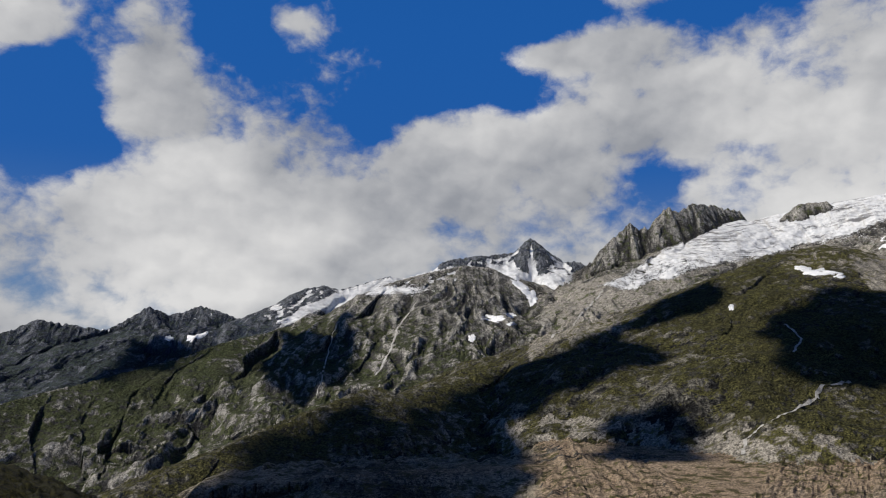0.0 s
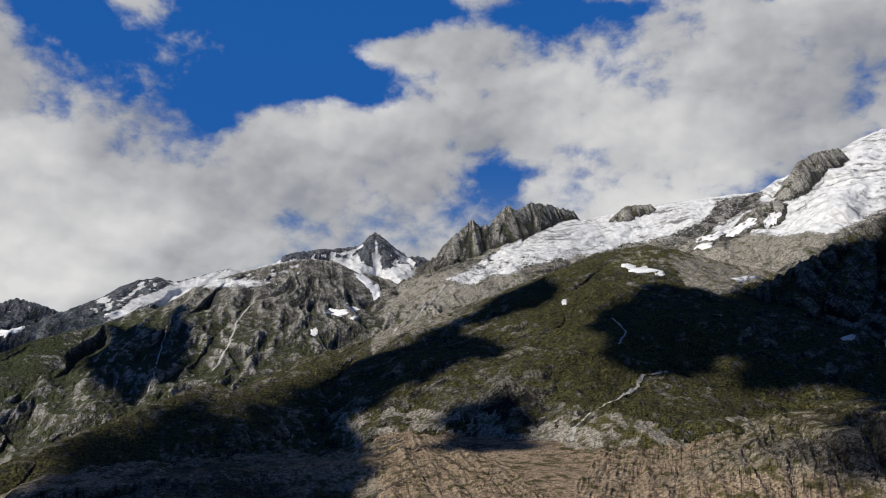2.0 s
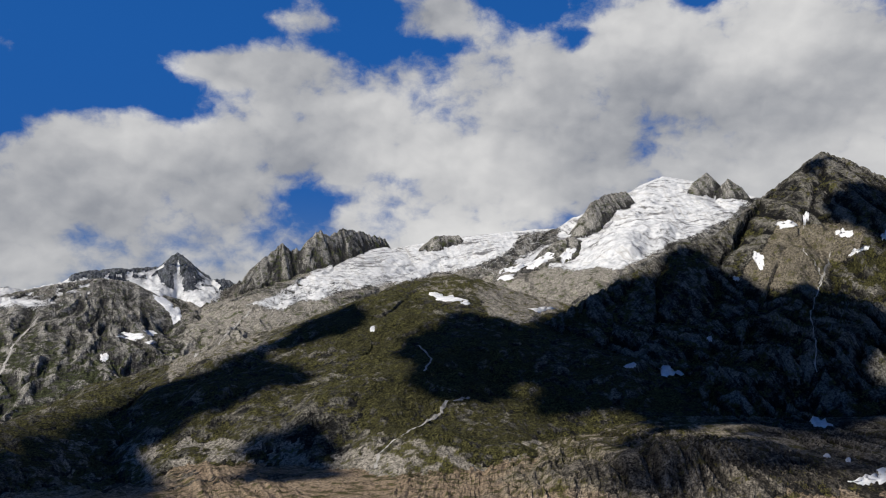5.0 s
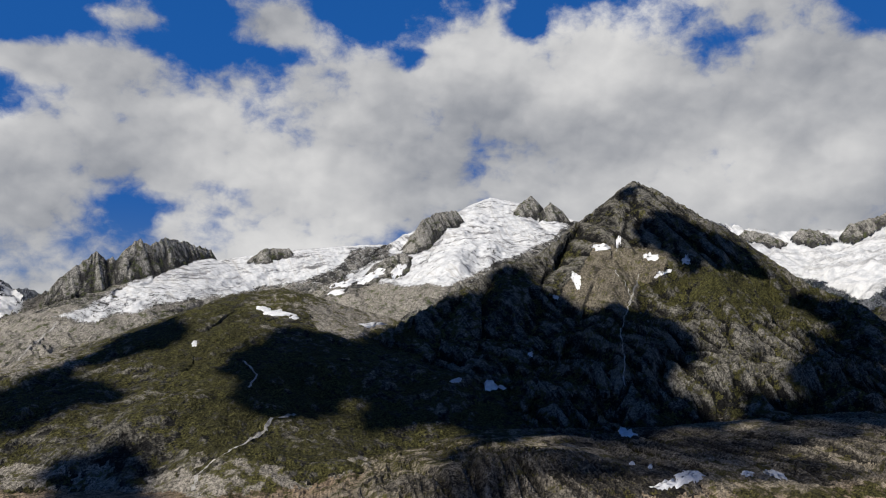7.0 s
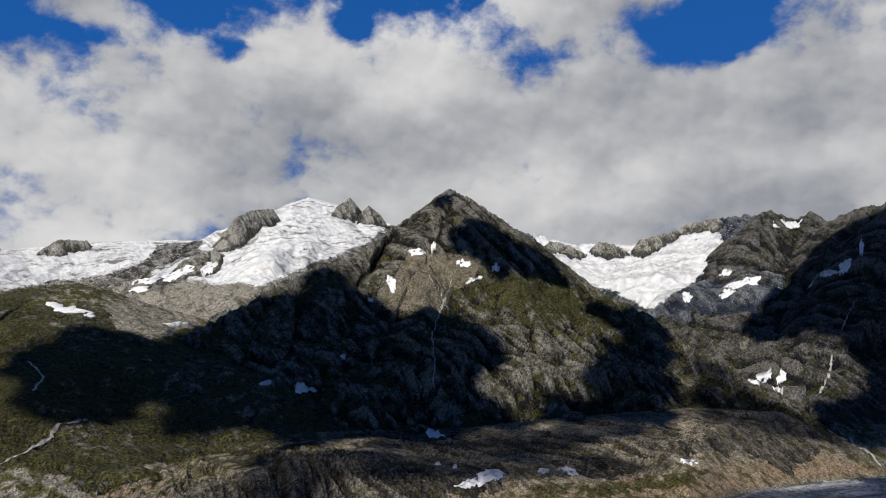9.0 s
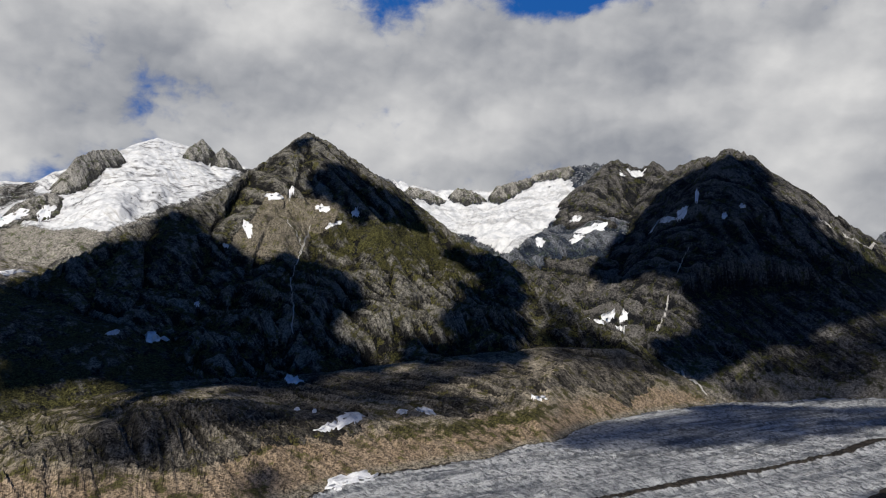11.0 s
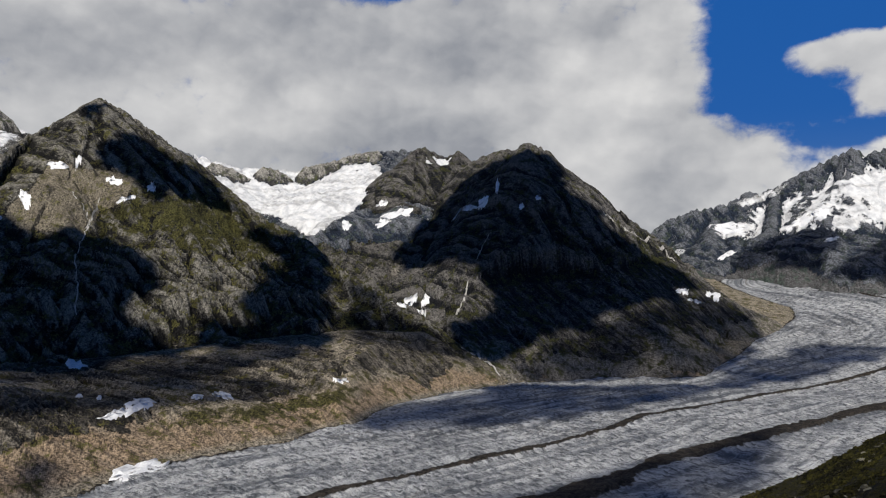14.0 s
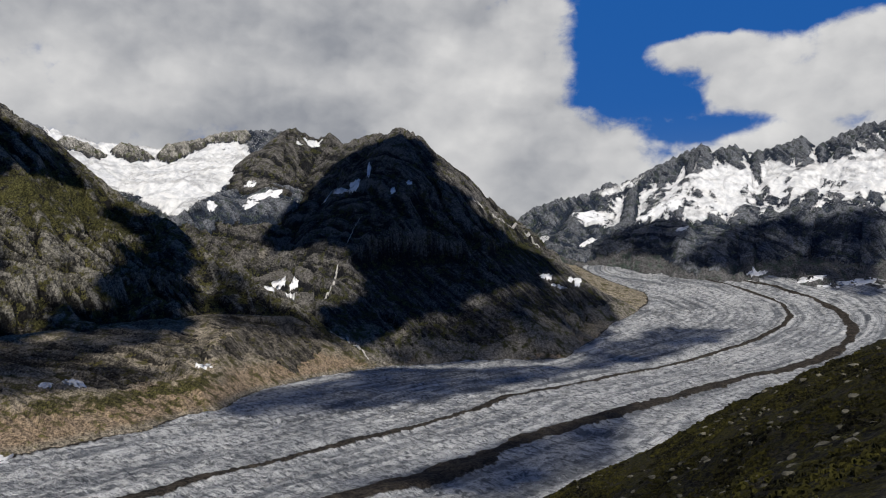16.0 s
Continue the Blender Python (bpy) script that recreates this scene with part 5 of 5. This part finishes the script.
def snow_patch(az, el, half_w, half_h, lean, seed):
    """A ragged old snow patch lying on the slope."""
    r0 = spot(az, el)
    px_, py_ = at(az, r0)
    bm = bmesh.new()
    rings = []
    ca, sa = math.cos(radians(lean)), math.sin(radians(lean))
    for f, lift in ((1.0, -0.8), (0.92, 1.6), (0.6, 2.6), (0.2, 3.0)):
        ring = []
        for k in range(26):
            a = 2 * math.pi * k / 26
            ragged = 1 + 0.55 * noise.noise((math.cos(a) * 1.7, math.sin(a) * 1.7, seed * 2.1)) + 0.4 * noise.noise((math.cos(a) * 5.5, math.sin(a) * 5.5, seed * 4.7))
            u, v = half_w * f * ragged * math.cos(a), half_h * f * ragged * math.sin(a)
            za, ze = az + u * ca - v * sa, el + u * sa + v * ca
            ring.append(bm.verts.new(on_ground(za, ground_under(za, ze, r0, 60.0), lift) - Vector((px_, py_, 0))))
        rings.append(ring)
    for a, b in zip(rings[:-1], rings[1:]):
        for k in range(26):
            bm.faces.new((a[k], a[(k + 1) % 26], b[(k + 1) % 26], b[k]))
    bm.faces.new(rings[-1])
    for f in bm.faces:
        f.smooth = True
    ob = part("snow_patch", bm, mat_snow)
    ob.location = (px_, py_, 0)
    return tagged(ob, "ragged patch of old white snow on the slope", "snow patch", "old snow patches")


# azimuth, slant, half width, half height (degrees), lean
SNOW_SHOULDER = [(25.51, 3.90, 1.07, 0.29, -10), (24.57, 4.15, 0.49, 0.16, -5), (20.07, 1.58, 0.21, 0.16, 0), (32.33, 3.08, 1.15, 0.12, 12), (32.12, 6.55, 1.23, 0.29, 20), (30.34, 6.05, 0.91, 0.21, 15), (29.78, 5.41, 0.58, 0.16, 10), (34.19, 7.02, 0.66, 0.33, 50), (26.81, 3.54, 0.33, 0.12, 0), (3.65, 0.94, 0.82, 0.21, 0), (2.13, -0.50, 0.25, 0.25, 0), (4.87, 1.15, 0.41, 0.16, 0), (6.49, 2.27, 0.37, 0.37, 0), (5.86, 3.00, 0.49, 0.29, -40), (-11.33, 0.75, 0.66, 0.16, 15)]
SNOW_LEFT = [(-17.22, -0.30, 0.66, 0.33, 25), (-23.10, 0.09, 0.25, 0.12, 0), (-10.70, 0.89, 1.07, 0.21, 30), (-19.06, -0.49, 0.33, 0.12, 0), (2.08, -0.52, 0.25, 0.25, 0), (6.39, 2.53, 0.41, 0.37, -30), (5.58, 3.35, 0.66, 0.25, -30), (4.95, 0.50, 0.33, 0.12, 0)]
SNOW_PYRAMID = [(49.01, 8.64, 0.70, 0.25, 0), (50.25, 9.06, 0.16, 0.66, -15), (52.42, 7.84, 0.49, 0.25, 0), (47.14, 6.31, 0.29, 0.62, 20), (54.82, 7.47, 0.29, 0.25, 0), (53.25, 6.69, 0.58, 0.12, 20), (45.64, 5.06, 0.25, 0.12, 0), (43.79, 0.99, 0.21, 0.16, 0), (40.80, -1.21, 0.33, 0.41, 20), (41.40, -1.40, 0.58, 0.12, 0), (38.45, -0.90, 0.41, 0.16, 10), (50.45, -4.40, 0.66, 0.25, -10)]
SNOW_MORAINE = [(54.37, -7.13, 1.23, 0.53, 25), (52.78, -7.83, 0.82, 0.29, 15), (59.77, -6.76, 0.62, 0.21, -20), (58.09, -6.80, 0.41, 0.16, 0), (50.66, -6.44, 0.21, 0.12, 0), (51.86, -6.63, 0.16, 0.12, 0), (71.95, -0.46, 0.58, 0.21, -25), (67.93, -5.94, 0.49, 0.12, 0)]
SNOW_BLACK = [(78.23, 6.93, 0.29, 0.62, -35), (77.02, 6.53, 0.91, 0.12, 0), (71.91, 6.05, 1.23, 0.37, 20), (70.88, 5.43, 0.66, 0.21, 25), (72.84, -0.29, 0.70, 0.33, 35), (73.98, -0.28, 0.25, 0.49, -20), (73.78, -1.09, 0.41, 0.16, 0), (82.19, 7.19, 0.21, 0.12, 0), (79.24, 8.16, 0.12, 0.49, -5), (70.88, 6.87, 0.41, 0.21, 20), (68.20, 5.21, 0.33, 0.33, 30), (81.01, 6.61, 0.16, 0.25, 0), (92.19, 0.41, 0.41, 0.16, 0), (94.44, 0.20, 0.33, 0.16, 0), (54.70, -11.45, 1.85, 0.45, 8), (53.57, -11.77, 0.82, 0.33, 5)]
SNOW_FAR = [(92.10, 0.45, 0.33, 0.12, 0), (93.92, 0.22, 0.21, 0.21, 0), (94.40, -0.02, 0.21, 0.25, 30), (93.11, -0.31, 0.58, 0.08, -15), (111.90, 0.02, 1.56, 0.25, 12), (109.75, 0.38, 0.91, 0.16, 8), (106.46, 0.75, 0.74, 0.16, 5), (95.32, 4.76, 1.23, 0.41, -10), (99.83, 5.10, 0.91, 0.33, 35), (100.98, 5.47, 0.58, 0.49, 30), (95.12, 2.94, 0.66, 0.16, 25), (101.73, 3.88, 0.58, 0.12, 20)]
for k, (a, e, w, hh, lean) in enumerate(SNOW_SHOULDER + SNOW_LEFT + SNOW_PYRAMID + SNOW_MORAINE + SNOW_BLACK + SNOW_FAR):
    snow_patch(a, e, w, hh, lean, k + 1)


def stream(line, width, label):
    """A pale runnel down the slope: a narrow gravel bed, uneven in width."""
    bm = bmesh.new()
    left, right = [], []
    pts = []
    for (a0, e0), (a1, e1) in zip(line[:-1], line[1:]):
        for k in range(8):
            pts.append((a0 + (a1 - a0) * k / 8, e0 + (e1 - e0) * k / 8))
    pts.append(line[-1])
    r0 = spot(*pts[0])
    for k, (a, e) in enumerate(pts):
        a += 0.16 * noise.noise((k * 0.45, 0.3, e))
        r0 = ground_under(a, e, r0, 70.0)
        w = width * (0.7 + 0.8 * abs(noise.noise((k * 0.6, 4.2, a))))
        da = math.degrees(w / r0)
        left.append(bm.verts.new(on_ground(a - da, r0, 1.3)))
        right.append(bm.verts.new(on_ground(a + da, r0, 1.3)))
    for k in range(len(pts) - 1):
        if abs(left[k].co.z - left[k + 1].co.z) < 150 and (left[k].co - left[k + 1].co).to_2d().length < 150:
            bm.faces.new((left[k], right[k], right[k + 1], left[k + 1]))
    return tagged(part("stream", bm, mat_stream), label, "stream", "mountain streams")


stream([(49.94, 6.88), (50.69, 5.65), (50.99, 4.84), (50.46, 3.60), (50.15, 2.38), (50.40, 0.76), (50.34, -1.24)], 1.8, "pale waterfall thread down the dark rock face")
stream([(51.60, 6.48), (51.19, 5.45), (50.78, 4.51)], 2.5, "thin runnel fanning over the talus bowl")
stream([(27.07, -3.24), (25.45, -3.62), (24.91, -4.49), (23.42, -5.30), (21.96, -6.09), (20.72, -7.15), (20.41, -8.15)], 4.0, "white mountain stream among turf and slabs")
stream([(23.84, -1.48), (24.38, -0.51), (23.38, 0.46)], 2.5, "small pale brook on the green shoulder")
stream([(-7.70, 0.50), (-8.19, -1.31), (-8.57, -2.91), (-9.02, -4.48)], 3.0, "straight pale gully in the green mountainside")
stream([(-2.01, 1.93), (-3.23, 0.30), (-3.83, -1.32), (-4.83, -3.13)], 5.0, "grey debris gully in the striped mountain")
stream([(11.82, 3.30), (10.40, 1.70), (8.77, -0.11), (7.48, -0.99)], 5.0, "pale track of stones across the scree")
stream([(86.65, 6.13), (87.80, 5.19), (89.04, 4.37), (90.48, 3.43), (91.70, 2.53)], 4.0, "pale line along the dark ridge")
stream([(76.62, -3.66), (77.84, -4.31), (78.86, -4.95), (79.35, -5.68)], 4.0, "white glacier stream leaving the side valley")
stream([(77.17, 1.21), (76.78, -0.21), (76.19, -1.23)], 3.5, "grey stone chute in the dark mountain")
stream([(78.75, 4.91), (78.15, 3.68), (77.75, 2.85)], 2.5, "thin grey chute in the dark mountain")


# ---- boulders on the turf in front ----
def boulder_mesh(seed):
    rng = random.Random(seed)
    bm = bmesh.new()
    bmesh.ops.create_icosphere(bm, subdivisions=2, radius=1.0)
    cuts = [(Vector((rng.uniform(-1, 1), rng.uniform(-1, 1), rng.uniform(-0.4, 1))).normalized(), rng.uniform(0.45, 0.8)) for _ in range(7)]
    for v in bm.verts:
        for nrm, d in cuts:
            over = v.co.dot(nrm) - d
            if over > 0:
                v.co -= nrm * over * 0.92
        v.co *= 1 + 0.10 * noise.noise(v.co * 2.3 + Vector((seed, 0, 0)))
        v.co.z *= 0.55
    me = bpy.data.meshes.new("boulder")
    bm.to_mesh(me)
    bm.free()
    me.materials.append(mat_stone)
    return me


STONES = [boulder_mesh(k) for k in range(7)]
rng = random.Random(11)
placed = 0
while placed < 300:
    a = rng.uniform(93, 118)
    r = rng.uniform(26, 150)
    # stones gather on the bare lower corner of the slope
    if noise.noise((a * 0.22, r * 0.05, 1.0)) + (0.5 if r < 75 else 0.0) < 0.12:
        continue
    p = on_ground(a, r, 0.0)
    ob = new("boulder", STONES[placed % 7])
    size = rng.uniform(0.10, 0.34) * (1.5 if rng.random() < 0.15 else 1.0) * (0.7 + r / 130)
    ob.matrix_world = Matrix.LocRotScale(p + Vector((0, 0, 0.05 * size)), Euler((rng.uniform(-0.4, 0.4), rng.uniform(-0.4, 0.4), rng.uniform(0, 6.3))), Vector((size * rng.uniform(0.8, 1.5), size, size * rng.uniform(0.7, 1.2))))
    tagged(ob, "pale lichened boulder lying in the mountain turf", "boulder", "boulders on the near slope")
    placed += 1


def turf_tufts():
    """Dwarf shrubs and grass tussocks on the hillside in front, too many to count."""
    rng = random.Random(5)
    verts, faces = [], []
    for _ in range(42000):
        a, r = rng.uniform(92, 118.5), 18 + 135 * rng.random() ** 0.8
        if noise.noise((a * 0.3, r * 0.07, 7.0)) < -0.15:
            continue
        p = on_ground(a, r, -0.03)
        h = rng.uniform(0.05, 0.16) * (0.7 + r / 110)
        for _ in range(4):
            t = rng.uniform(0, 6.283)
            w, lean = h * rng.uniform(1.2, 2.6), h * rng.uniform(0.1, 0.7)
            dx, dy = math.cos(t), math.sin(t)
            k = len(verts)
            verts.append((p.x - dy * w * 0.5, p.y + dx * w * 0.5, p.z))
            verts.append((p.x + dy * w * 0.5, p.y - dx * w * 0.5, p.z))
            verts.append((p.x + dx * lean, p.y + dy * lean, p.z + h))
            verts.append((p.x + dx * lean * 0.6 - dy * w * 0.4, p.y + dy * lean * 0.6 + dx * w * 0.4, p.z + h * 0.8))
            faces.append((k, k + 1, k + 2, k + 3))
    me = bpy.data.meshes.new("grass_tussocks")
    me.from_pydata(verts, [], faces)
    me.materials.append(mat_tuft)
    return tagged(new("grass_tussocks", me), "olive tussocks and dwarf shrubs on the hillside", "grass", "", "stuff")


# shade among the tussocks is put into the near-black tone, with dark shrubs
mat_tuft = plain("shaded_tussock_grass", (0.001, 0.0014, 0.0006), (0.050, 0.047, 0.008), 0.22, 0.9, 0.05)
turf_tufts()


# ---- conifers along the valley under the grey mountain ----
def conifer():
    rng = random.Random(3)
    tree = new("conifer")
    bm = bmesh.new()
    bmesh.ops.create_cone(bm, segments=6, radius1=0.35, radius2=0.08, depth=11, cap_ends=True, matrix=Matrix.Translation((0, 0, 5.5)))
    part("trunk", bm, mat_bark, tree)
    bm = bmesh.new()
    for k in range(9):
        z = 1.6 + k * 1.15
        w = 2.5 * (1 - k / 9.6)
        for j in range(7):
            t = j * 0.8976 + k * 0.4 + rng.uniform(-0.2, 0.2)
            ln = w * rng.uniform(0.75, 1.15)
            tip = bm.verts.new((math.cos(t) * ln, math.sin(t) * ln, z - 0.5))
            a = bm.verts.new((math.cos(t + 0.5) * ln * 0.45, math.sin(t + 0.5) * ln * 0.45, z))
            b = bm.verts.new((math.cos(t - 0.5) * ln * 0.45, math.sin(t - 0.5) * ln * 0.45, z))
            c = bm.verts.new((0, 0, z + 1.3))
            bm.faces.new((c, a, tip))
            bm.faces.new((c, tip, b))
    part("crown", bm, mat_needle, tree)
    return tagged(tree, "dark green conifer on the lower valley slope", "tree", "conifers in the valley")


first = conifer()
rng = random.Random(21)
spots = []
while len(spots) < 170:
    t = rng.random()
    a = -26 + 16 * t + rng.gauss(0, 0.8)
    e = -9.6 + 3.4 * t + abs(rng.gauss(0, 0.45))
    r = spot(a, e)
    if 1500 < r < 3300:
        spots.append((a, r))
for k, (a, r) in enumerate(spots):
    m = Matrix.Translation(on_ground(a, r, -0.4)) @ pose(0, 0, 0, 0, 0, rng.uniform(0, 360))
    size = rng.uniform(0.6, 1.25)
    tree = first if k == 0 else copy_thing(first, m)
    tree.matrix_world = m @ Matrix.Diagonal((size, size, size, 1))
